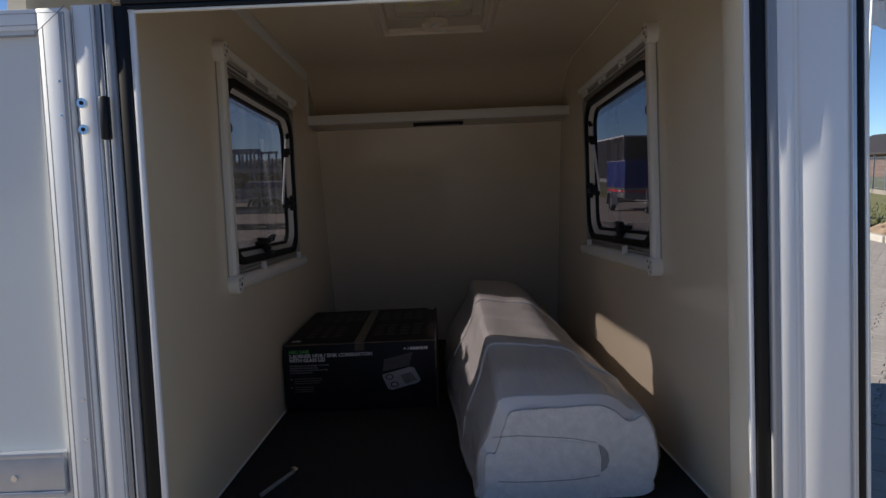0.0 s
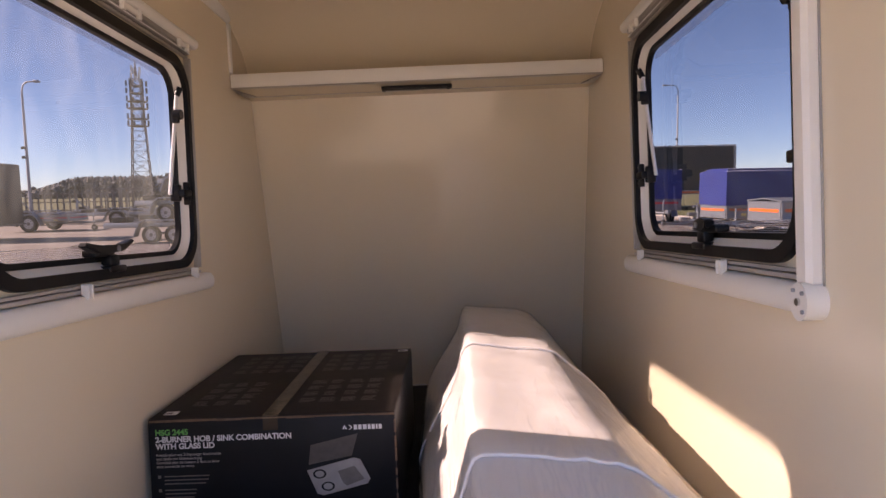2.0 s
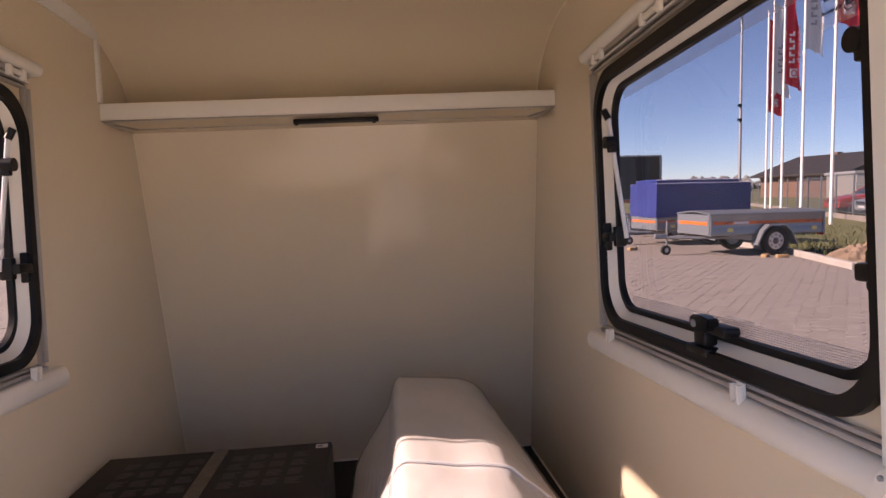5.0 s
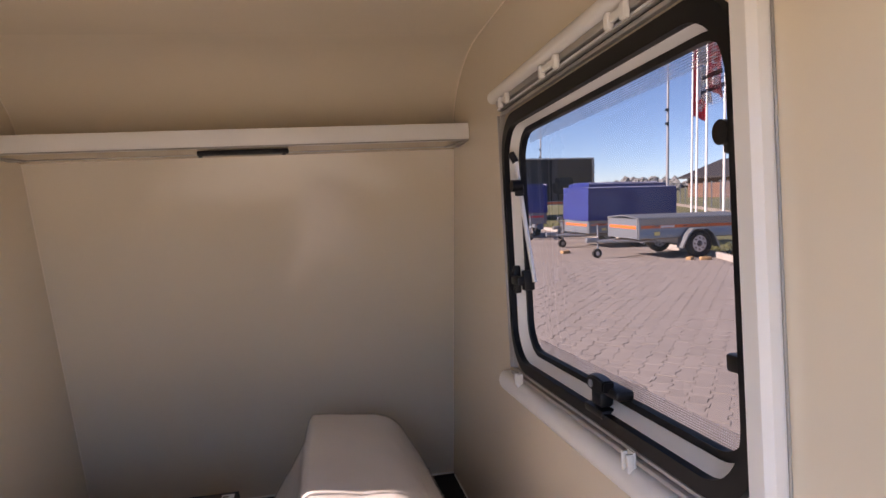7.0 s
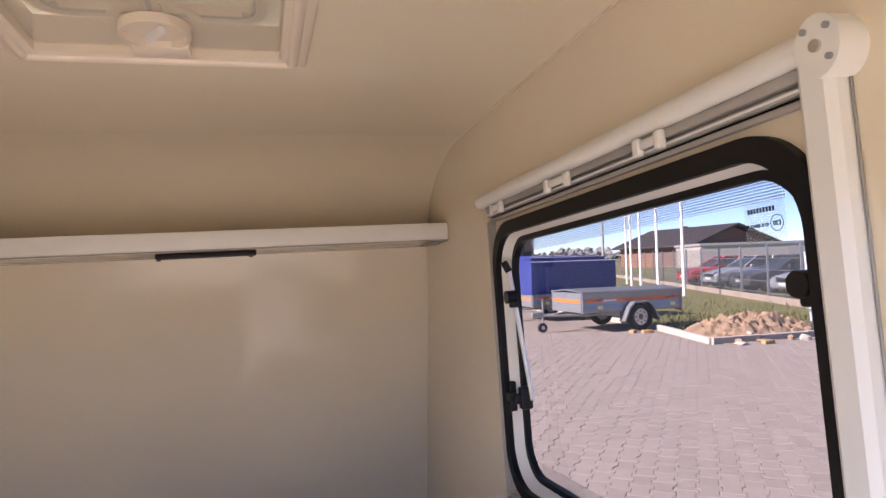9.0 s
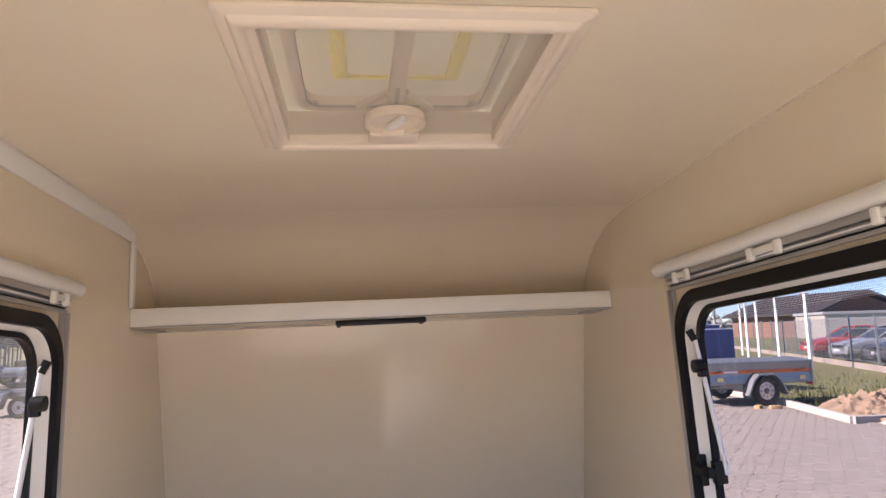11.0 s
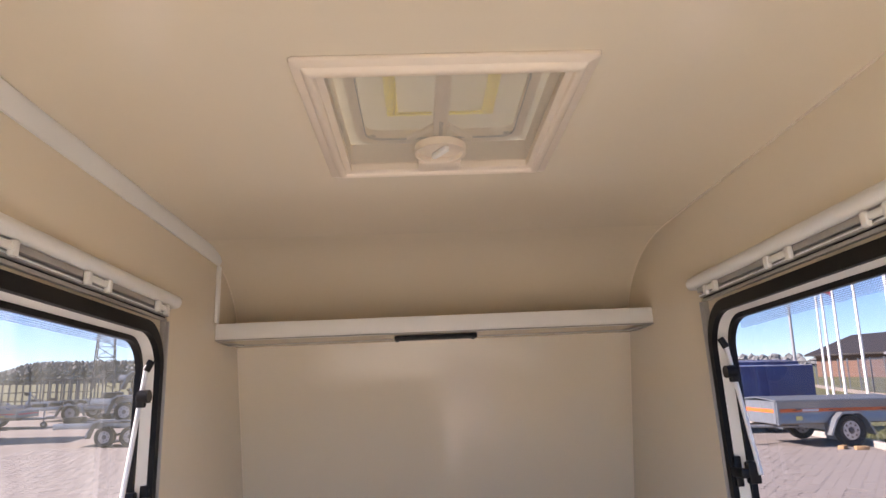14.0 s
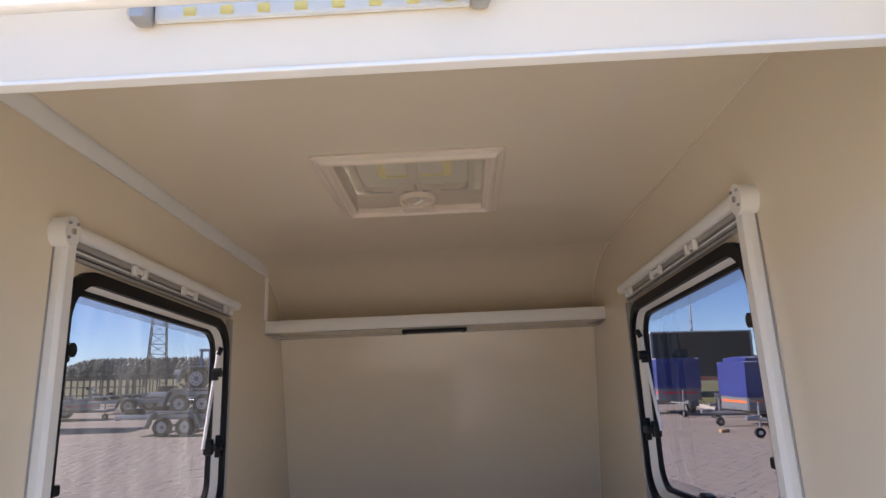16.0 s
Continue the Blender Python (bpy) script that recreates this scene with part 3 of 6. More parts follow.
# ---- windows with their blind frames ----
def window(name, s, label):
    win = thing(name, label=label, category="window", kind="structure")
    far = 3.022 if s > 0 else 2.999      # outer end of the guide tracks

    def bx(nm, d0, d1, y0, y1, z0, z1, m, bev=0.002, parent=None):
        a, b = sorted((s * (W - d0), s * (W - d1)))
        return part(nm, boxed(a, b, y0, y1, z0, z1, bevel=bev), m, parent or win)

    def rg(nm, o, i, d0, d1, m):
        return part(nm, ring(bmesh.new(), o, i, "x", s * (W - d0), s * (W - d1)), m, win)

    def tube(nm, prof, y0, y1, m):
        return part(nm, prism(bmesh.new(), [(s * (W - d), z) for d, z in prof], "y", y0, y1), m, win)
    # blind cassettes above and below, rounded towards the room
    top = [(0.0, 1.880)] + [(0.016 + 0.014 * math.cos(radians(a)), 1.8965 + 0.0165 * math.sin(radians(a))) for a in range(-80, 91, 17)] + [(0.0, 1.914)]
    c1 = tube("blind_cassette", top, 2.02, far + 0.038, WHITE)
    low = [(0.0, 1.176)] + [(0.016 + 0.018 * math.cos(radians(a)), 1.150 + 0.026 * math.sin(radians(a))) for a in range(90, -91, -18)] + [(0.0, 1.124)]
    c2 = tube("blind_cassette", low, 2.045, far + 0.058, WHITE)
    part("side_rail", prism(bmesh.new(), [(s * W, 2.032), (s * (W - 0.018), 2.032), (s * (W - 0.026), 2.040), (s * (W - 0.026), 2.066), (s * (W - 0.018), 2.076), (s * W, 2.076)], "z", 1.176, 1.884), WHITE, win)
    bx("gap_line", 0.0, 0.004, 2.0285, 2.0315, 1.13, 1.905, TRACK)
    for z, y in ((1.148, 2.044), (1.886, 2.034)):
        cap = part("corner_cap", prism(bmesh.new(), [(y + 0.026 * math.cos(radians(a)), z + 0.031 * math.sin(radians(a))) for a in range(0, 360, 15)], "x", s * W, s * (W - 0.036)), WHITE, win)
        for dy, dz in ((-0.014, 0.015), (-0.014, -0.015), (0.012, 0.018), (0.0, 0.0)):
            a = (s * (W - 0.036), y + dy, z + dz)
            part("screw", rod(bmesh.new(), a, (s * (W - 0.0395), y + dy, z + dz), 0.0034 if dy else 0.0065, n=10), GREY if dy else CHROME, cap)
    # grey guide tracks
    for z0, z1, d in ((1.180, 1.188, 0.016), (1.190, 1.197, 0.010), (1.866, 1.879, 0.018), (1.854, 1.862, 0.014), (1.842, 1.8495, 0.010)):
        bx("guide_track", 0.0, d, 2.075, far, z0, z1, TRACK, 0.001)
    bx("track_lip", 0.0142, 0.0155, 2.075, far, 1.8565, 1.8595, PALEALU, 0)
    # dark strips between the tracks stand in for the shade there
    bx("track_shadow", 0.0, 0.005, 2.075, far, 1.8497, 1.8537, RUBBER, 0)
    bx("track_shadow", 0.0, 0.007, 2.075, far, 1.8623, 1.8657, GREY, 0)
    bx("track_shadow", 0.0, 0.005, 2.075, far, 1.1882, 1.1898, RUBBER, 0)
    for a, b, d in ((far - 0.007, far, 0.018), (far - 0.016, far - 0.010, 0.012)):
        bx("guide_track", 0.0, d, a, b, 1.1973, 1.8415, TRACK, 0.001)
    bx("track_shadow", 0.0, 0.006, far - 0.0098, far - 0.0072, 1.1973, 1.8415, RUBBER, 0)
    # clips on the tracks
    for y in (2.36, 2.93):
        cl = bx("clip", 0.0165, 0.021, y - 0.011, y + 0.011, 1.170, 1.200, WHITE, 0.001)
        for e in (-1, 1):
            bx("lug", 0.0212, 0.032, y + e * 0.009 - 0.003, y + e * 0.009 + 0.003, 1.168, 1.198, WHITE, 0.001, cl)
    for y in (2.33, 2.62, 2.93):
        k = 0.040 if y == 2.62 else 0.026
        cl = bx("clip", 0.019, 0.027, y - k, y + k, 1.860, 1.874, WHITE, 0.003)
        for e in (-1, 1):
            bx("lug", 0.0185, 0.031, y + e * k - 0.008, y + e * k + 0.008, 1.851, 1.878, WHITE, 0.004, cl)
    # rubber seal, pale reveal, gasket and bulging pane
    y0, y1, z0, z1 = WIN[0], far - 0.027, WIN[2], WIN[3]
    o1, i1 = rounded(y0 - 0.022, y1 + 0.016, z0 - 0.018, z1 + 0.016, 0.105, 10), rounded(y0 + 0.004, y1 - 0.004, z0 + 0.006, z1 - 0.012, 0.09, 10)
    rg("rubber_seal", o1, i1, 0.014, -0.012, RUBBER)
    i2 = rounded(y0 + 0.020, y1 - 0.020, z0 + 0.022, z1 - 0.020, 0.078, 10)
    bm = bmesh.new()
    a = [bm.verts.new((s * (W + 0.0), *p)) for p in i1]
    b = [bm.verts.new((s * (W + 0.022), *p)) for p in i2]
    for k in range(len(a)):
        bm.faces.new((a[k], a[(k + 1) % len(a)], b[(k + 1) % len(a)], b[k]))
    part("reveal", bm, WHITE, win)
    i3 = rounded(y0 + 0.031, y1 - 0.031, z0 + 0.034, z1 - 0.031, 0.072, 10)
    o3 = rounded(y0 - 0.03, y1 + 0.03, z0 - 0.03, z1 + 0.03, 0.10, 10)
    rg("gasket", rounded(y0 + 0.0195, y1 - 0.0195, z0 + 0.0215, z1 - 0.0195, 0.078, 10), i3, -0.020, -0.034, RUBBER)
    # pane: a shallow dome of two skins
    cy, cz = (y0 + y1) / 2, (z0 + z1) / 2
    bm = bmesh.new()
    loops = []
    for f, d in ((1.0, 0.036), (0.955, 0.042), (0.90, 0.056), (0.85, 0.062), (0.5, 0.066)):
        loops.append([bm.verts.new((s * (W + d), cy + (p[0] - cy) * f, cz + (p[1] - cz) * f)) for p in o3])
    for u, v in zip(loops, loops[1:]):
        for k in range(len(u)):
            bm.faces.new((u[k], u[(k + 1) % len(u)], v[(k + 1) % len(u)], v[k]))
    bm.faces.new(loops[-1])
    pane = part("pane", bm, GLASS, win, "tinted bulging acrylic pane")
    bm = bmesh.new()
    for za, zb in ((z1 - (0.056 if s > 0 else 0.046), z1 - 0.031), (z0 + 0.034, z0 + 0.060)):
        vs = [bm.verts.new((s * (W + 0.035), *p)) for p in ((y0 + 0.07, za), (y1 - 0.07, za), (y1 - 0.07, zb), (y0 + 0.07, zb))]
        bm.faces.new(vs)
    part("dotted_border", bm, DOTS, win, "fine dotted print along the pane edge")
    # stays with knobs, brackets, latches
    for e, yy, drop in ((1, y1, -0.025), (-1, y0 - 0.028, -0.062)):
        st = part("stay", rod(bmesh.new(), (s * (W + 0.006), yy - e * 0.036, z1 - 0.095), (s * (W + 0.030), yy - e * 0.062, z0 + 0.225 + drop), 0.0055), PALEALU, win, "slim pale metal window stay")
        part("stay_foot", rod(bmesh.new(), (s * (W - 0.004), yy - e * 0.032, z1 - 0.074), (s * (W + 0.006), yy - e * 0.037, z1 - 0.098), 0.0085), BLACKP, st)
        part("knob", rod(bmesh.new(), (s * (W - 0.012), yy - e * 0.050, z1 - 0.157), (s * (W + 0.012), yy - e * 0.050, z1 - 0.157), 0.0150, n=18), BLACKP, st)
        part("slider", boxed(*sorted((s * (W - 0.004), s * (W + 0.018))), yy - e * 0.050 - 0.008, yy - e * 0.050 + 0.008, z1 - 0.182, z1 - 0.154, bevel=0.004), BLACKP, st)
        br = part("side_latch", boxed(*sorted((s * (W - 0.006), s * (W + 0.012))), yy - e * 0.002 - 0.011, yy - e * 0.002 + 0.011, z0 + 0.195 + drop, z0 + 0.265 + drop, bevel=0.003), BLACKP, win)
        part("latch_body", boxed(*sorted((s * (W + 0.004), s * (W + 0.032))), min(yy - e * 0.060, yy - e * 0.038), max(yy - e * 0.060, yy - e * 0.038), z0 + 0.205 + drop, z0 + 0.255 + drop, bevel=0.004), BLACKP, br)
        part("latch_lever", boxed(*sorted((s * (W - 0.012), s * (W + 0.006))), min(yy - e * 0.058, yy), max(yy - e * 0.058, yy), z0 + 0.218 + drop, z0 + 0.240 + drop, bevel=0.004), BLACKP, br)
        for dz in (0.207, 0.253):
            part("screw", rod(bmesh.new(), (s * (W - 0.0085), yy - e * 0.002, z0 + dz + drop), (s * (W - 0.0063), yy - e * 0.002, z0 + dz + drop), 0.0045, n=8), CHROME, br)
    ly = 2.505
    lt = part("bottom_latch", boxed(*sorted((s * (W - 0.018), s * (W + 0.020))), ly - 0.036, ly + 0.040, z0 - 0.004, z0 + 0.012, bevel=0.005), BLACKP, win)
    part("latch_neck", boxed(*sorted((s * (W - 0.010), s * (W + 0.016))), ly - 0.018, ly + 0.024, z0 + 0.0115, z0 + 0.038, bevel=0.005), BLACKP, lt)
    part("latch_body", boxed(*sorted((s * (W - 0.004), s * (W + 0.030))), ly - 0.070, ly + 0.016, z0 + 0.034, z0 + 0.052, bevel=0.006), BLACKP, lt)
    if s > 0:
        wing = [(ly - 0.040, z0 + 0.044), (ly - 0.044, z0 + 0.064), (ly - 0.010, z0 + 0.068), (ly + 0.020, z0 + 0.066), (ly + 0.028, z0 + 0.058), (ly + 0.024, z0 + 0.040), (ly - 0.016, z0 + 0.036)]
    else:
        wing = [(ly - 0.125, z0 + 0.058), (ly - 0.120, z0 + 0.068), (ly - 0.060, z0 + 0.060), (ly + 0.030, z0 + 0.058), (ly + 0.080, z0 + 0.074), (ly + 0.086, z0 + 0.066), (ly + 0.036, z0 + 0.044), (ly - 0.070, z0 + 0.042)]
    bm = prism(bmesh.new(), wing, "x", s * (W - 0.016), s * (W + 0.006))
    bmesh.ops.bevel(bm, geom=list(bm.edges), offset=0.003, segments=2, affect="EDGES")
    part("latch_lever", bm, BLACKP, lt)
    part("latch_pin", rod(bmesh.new(), (s * (W - 0.019), ly + 0.006, z0 + 0.052), (s * (W - 0.012), ly + 0.006, z0 + 0.052), 0.007, n=12), GREY, lt)
    part("keeper", boxed(*sorted((s * (W + 0.0305), s * (W + 0.042))), ly - 0.095, ly - 0.010, z0 + 0.036, z0 + 0.064, bevel=0.005), CLEAR, lt)
    return win


window("window_1", -1, "tinted acrylic caravan window with white blind frame")
w2 = window("window_2", 1, "tinted acrylic caravan window with white blind frame")
# approval mark moulded into the pane, read from outside
mk = part("approval_mark", boxed(W + 0.0615, W + 0.0618, 2.190, 2.258, 1.712, 1.768), ETCH, w2, "pale moulded patch with dark approval lettering")
for k in range(9):
    part("maker_bar", boxed(W + 0.0606, W + 0.0609, 2.206 + 0.0052 * k, 2.2096 + 0.0052 * k, 1.7495, 1.7560), CARD, mk)
c = [[(2.204 + r * math.cos(radians(a)), 1.734 + r * math.sin(radians(a))) for a in range(0, 360, 15)] for r in (0.0105, 0.0096)]
part("round_mark", ring(bmesh.new(), c[0], c[1], "x", W + 0.0606, W + 0.0609), CARD, mk)

# ---- roof hatch ----
ht = thing("roof_hatch", label="ivory plastic roof hatch with insect net and knob", category="roof hatch")


def rect(hx, y0, y1):
    return [(hx, y1), (-hx, y1), (-hx, y0), (hx, y0)]


HY0, HY1 = 2.243, 2.728
bm = bmesh.new()
rows = []
for ins, z in ((0, -0.001), (0, -0.005), (0.001, -0.007), (0.004, -0.0085), (0.016, -0.0105), (0.018, -0.013), (0.021, -0.0165), (0.026, -0.0185), (0.032, -0.0185), (0.0345, -0.0165), (0.036, -0.0125), (0.045, -0.0115), (0.0475, -0.010), (0.0475, 0.004)):
    r = max(0.003, 0.007 - ins * 0.1)
    rows.append([bm.verts.new((x, y, CZ + z)) for x, y in rounded(-0.237 + ins, 0.237 - ins, HY0 + ins, HY1 - ins, r, 4)])
for a, b in zip(rows, rows[1:]):
    for i in range(len(a)):
        bm.faces.new((a[i], a[(i + 1) % len(a)], b[(i + 1) % len(a)], b[i]))
part("moulded_frame", bm, CREAMP, ht)
part("well", ring(bmesh.new(), rect(0.196, HY0 + 0.041, HY1 - 0.041), rect(0.190, HY0 + 0.0475, HY1 - 0.0475), "z", CZ + 0.005, CZ + 0.050), CREAMP, ht)
dm = part("dome", boxed(-0.25, 0.25, HY0 - 0.01, HY1 + 0.01, CZ + 0.052, CZ + 0.064, bevel=0.005), HATCHP, ht, "translucent white outer dome")
rim = rounded(-0.150, 0.150, 2.33, 2.60, 0.03)
part("dome_frame", ring(bmesh.new(), rounded(-0.168, 0.168, 2.31, 2.625, 0.04), rim, "z", CZ + 0.026, CZ + 0.044), CREAMP, ht)
part("dome_frame_edge", ring(bmesh.new(), rounded(-0.150, 0.150, 2.33, 2.60, 0.03), rounded(-0.1475, 0.1475, 2.3325, 2.5975, 0.029), "z", CZ + 0.022, CZ + 0.0255), GREY, ht)
part("centre_rail", boxed(-0.014, 0.014, 2.30, 2.62, CZ + 0.012, CZ + 0.026, bevel=0.003), CREAMP, ht)
part("rail_slot", boxed(-0.004, 0.004, 2.50, 2.56, CZ + 0.0095, CZ + 0.0115), TRACK, ht)
for s in (-1, 1):
    bm = bmesh.new()
    rod(bm, (s * 0.014, 2.53, CZ + 0.018), (s * 0.065, 2.605, CZ + 0.024), 0.007, n=6)
    part("strut", bm, CREAMP, ht)
    part("yellow_strip", boxed(*sorted((s * 0.082, s * 0.104)), 2.32, 2.545, CZ + 0.0480, CZ + 0.0670), YELLOW, ht)
    part("yellow_strip", boxed(*sorted((s * 0.016, s * 0.082)), 2.537, 2.545, CZ + 0.0480, CZ + 0.0670), YELLOW, ht)
    part("dome_screw", rod(bmesh.new(), (s * 0.135, 2.585, CZ + 0.021), (s * 0.135, 2.585, CZ + 0.026), 0.006, n=10), TRACK, ht)
bm = bmesh.new()
vs = [bm.verts.new((x, y, CZ + 0.006)) for x, y in rect(0.1895, HY0 + 0.0478, HY1 - 0.0478)]
bm.faces.new(vs)
part("insect_net", bm, NET, ht, "fine pale insect net")
part("knob_base", boxed(-0.045, 0.045, 2.640, 2.686, CZ - 0.015, CZ + 0.004, bevel=0.006), CREAMP, ht)
cir = [[(r * math.cos(radians(a)), 2.598 + r * math.sin(radians(a))) for a in range(0, 360, 12)] for r in (0.052, 0.046)]
kn = part("knob_rim", ring(bmesh.new(), cir[0], cir[1], "z", CZ - 0.012, CZ + 0.004), CREAMP, ht)
part("knob_dish", rod(bmesh.new(), (0, 2.598, CZ - 0.002), (0, 2.598, CZ + 0.004), 0.0455, n=30), CREAMP, kn)
gr = boxed(-0.026, 0.026, -0.006, 0.006, CZ - 0.015, CZ - 0.0025, bevel=0.004)
bmesh.ops.transform(gr, matrix=pose(0, 2.598, 0, 0, 0, -58), verts=gr.verts)
part("knob_grip", gr, WHITE, kn)

# ---- loose things inside ----
BX0, BX1, BY0, BY1, BZ = -0.680, -0.052, 2.60, 3.29, 0.834
bxo = thing("carton", label="black printed carton of a hob and sink, on the floor", category="carton")
part("body", boxed(BX0, BX1, BY0, BY1, FZ, BZ - 0.004, bevel=0.006), CARD, bxo)
part("lid_flap", boxed(BX0 + 0.002, (BX0 + BX1) / 2 - 0.002, BY0 + 0.002, BY1 - 0.002, BZ - 0.0038, BZ, bevel=0.0015), CARDTOP, bxo)
part("lid_flap", boxed((BX0 + BX1) / 2 + 0.002, BX1 - 0.002, BY0 + 0.002, BY1 - 0.002, BZ - 0.0038, BZ + 0.001, bevel=0.0015), CARDTOP, bxo)
rng = random.Random(5)
bm = bmesh.new()
x = BX0 + 0.004
while x < BX1 - 0.03:
    w = rng.uniform(0.02, 0.09)
    box(bm, x, min(x + w, BX1 - 0.003), BY0 - 0.001, BY0 + 0.003, BZ - 0.006 - rng.uniform(0, 0.002), BZ - 0.0035 + rng.uniform(0, 0.0015))
    x += w
part("worn_edge", bm, CARDEDGE, bxo, "frayed brown cardboard edge")
bm = bmesh.new()
for k in range(7):
    z = FZ + 0.02 + 0.036 * k
    box(bm, BX1 - 0.004, BX1 + 0.0008, BY0 - 0.0008, BY0 + 0.003, z, z + rng.uniform(0.012, 0.034))
part("worn_edge", bm, CARDEDGE, bxo, "frayed brown cardboard edge")
cx = (BX0 + BX1) / 2
part("tape", boxed(cx - 0.020, cx + 0.020, BY0 - 0.002, BY1 + 0.001, BZ + 0.0012, BZ + 0.0022), TAPE, bxo, "brown packing tape")
part("tape_end", boxed(cx - 0.020, cx + 0.018, BY0 - 0.0006, BY0 + 0.001, BZ - 0.036, BZ + 0.0018), TAPE, bxo, "brown packing tape")


def lettering(txt, size, x, y, z, m, parent, name="lettering", turn=(90, 0, 0), bold=0.016):
    cu = bpy.data.curves.new(name, "FONT")
    cu.body, cu.size, cu.extrude, cu.offset = txt, size, 0.0004, size * bold
    tmp = new(name, cu)
    me = bpy.data.meshes.new_from_object(tmp.evaluated_get(bpy.context.evaluated_depsgraph_get()))
    bpy.data.objects.remove(tmp)
    me.materials.clear()
    me.materials.append(m)
    ob = new(name, me)
    ob.parent = parent
    ob.matrix_basis = pose(x, y, z, *turn)
    return ob


lettering("43 R-00415 01", 0.0068, W + 0.0606, 2.2165, 1.7310, CARD, mk, turn=(90, 0, 90))
lettering("E20", 0.0085, W + 0.0606, 2.1972, 1.7310, CARD, mk, turn=(90, 0, 90))
FY = BY0 - 0.0008
lettering("HSG 2445", 0.0200, BX0 + 0.020, FY, BZ - 0.040, GREEN, bxo, bold=0.03)
lettering("2-BURNER HOB / SINK COMBINATION", 0.0200, BX0 + 0.020, FY, BZ - 0.058, PRINTW, bxo, bold=0.03)
lettering("WITH GLASS LID", 0.0200, BX0 + 0.020, FY, BZ - 0.0755, PRINTW, bxo, bold=0.03)
for k, line in enumerate(("Kombination aus 2-flammiger Kochmulde", "und Spüle mit Glasabdeckung", "Combiné plan de cuisson 2 feux et évier", "avec couvercle en verre")):
    lettering(line, 0.0098, BX0 + 0.020, FY, BZ - 0.0935 - 0.0098 * k, PRINTL, bxo, name="small_print", bold=0.004)
bm = bmesh.new()
for blk in (0.143, 0.178):
    box(bm, BX0 + 0.022, BX0 + 0.030, FY - 0.0003, FY, BZ - blk - 0.007, BZ - blk + 0.001)
    for k, w in enumerate((0.115, 0.112, 0.105)):
        box(bm, BX0 + 0.038, BX0 + 0.038 + w * (1 if blk < 0.15 else 0.7), FY - 0.0003, FY, BZ - blk - 0.004 - 0.0095 * k, BZ - blk - 0.001 - 0.0095 * k)
part("small_print", bm, PRINTG, bxo, "small grey lines of print")
bm = bmesh.new()
x = BX1 - 0.105
for w in (0.0085, 0.0085, 0.010, 0.007, 0.008, 0.004, 0.008):
    box(bm, x, x + w, FY - 0.0003, FY, BZ - 0.042, BZ - 0.030)
    x += w + 0.0028
for px, sg in ((BX1 - 0.128, 1), (BX1 - 0.116, -1)):
    prism(bm, [(px - 0.006, BZ - 0.040), (px, BZ - 0.030), (px + 0.006, BZ - 0.040), (px + 0.002, BZ - 0.040), (px, BZ - 0.036), (px - 0.002, BZ - 0.040)] if sg > 0 else [(px - 0.002, BZ - 0.030), (px + 0.004, BZ - 0.036), (px - 0.002, BZ - 0.042), (px + 0.001, BZ - 0.042), (px + 0.008, BZ - 0.036), (px + 0.001, BZ - 0.030)], "y", FY - 0.0003, FY)
part("maker_mark", bm, PRINTW, bxo, "plain white maker mark")
# the picture of the hob on the front
ph = part("printed_lid", prism(bmesh.new(), [(BX0 + 0.405, BZ - 0.128), (BX0 + 0.515, BZ - 0.108), (BX0 + 0.532, BZ - 0.052), (BX0 + 0.412, BZ - 0.078)], "y", FY - 0.0003, FY), PRINTD, bxo, "printed picture of a glass lid")
part("printed_tray", prism(bmesh.new(), [(BX0 + 0.400, BZ - 0.142), (BX0 + 0.520, BZ - 0.113), (BX0 + 0.536, BZ - 0.118), (BX0 + 0.560, BZ - 0.168), (BX0 + 0.552, BZ - 0.180), (BX0 + 0.440, BZ - 0.207), (BX0 + 0.424, BZ - 0.202)], "y", FY - 0.0003, FY), PRINTM, bxo, "printed picture of a steel hob tray")
part("printed_sink", prism(bmesh.new(), [(BX0 + 0.478, BZ - 0.146), (BX0 + 0.520, BZ - 0.134), (BX0 + 0.545, BZ - 0.168), (BX0 + 0.500, BZ - 0.184), (BX0 + 0.490, BZ - 0.176)], "y", FY - 0.0008, FY - 0.0004), PRINTG, bxo)
for bxx, bzz in ((0.432, 0.152), (0.452, 0.184)):
    c = [[(BX0 + bxx + r * math.cos(radians(a)), BZ - bzz + 0.7 * r * math.sin(radians(a))) for a in range(0, 360, 20)] for r in (0.017, 0.012)]
    part("printed_burner", ring(bmesh.new(), c[0], c[1], "y", FY - 0.0008, FY - 0.0004), CARD, bxo)
# printing on the lid
bm = bmesh.new()
for fx in (0.075, 0.36):
    for by in (0.10, 0.42):
        for r in range(4):
            for c in range(4):
                for l in range(5):
                    if fx < 0.1 and by < 0.2 and c > 2:
                        continue
                    box(bm, BX0 + fx + 0.056 * c, BX0 + fx + 0.056 * c + rng.uniform(0.028, 0.044), BY0 + by + 0.058 * r + 0.008 * l, BY0 + by + 0.058 * r + 0.008 * l + 0.003, BZ + 0.0011, BZ + 0.0014)
tagged(part("lid_print", bm, PRINTD, bxo, "faint columns of small print"), kind="stuff")
for lx, ly in ((BX0 + 0.028, BY0 + 0.03), (BX1 - 0.045, BY1 - 0.045)):
    lb = part("sticker", boxed(lx, lx + 0.034, ly, ly + 0.028, BZ + 0.0012, BZ + 0.0016), PRINTW, bxo, "small white sticker")
    part("sticker_print", boxed(lx + 0.004, lx + 0.020, ly + 0.008, ly + 0.018, BZ + 0.0017, BZ + 0.0019), PRINTG, lb)

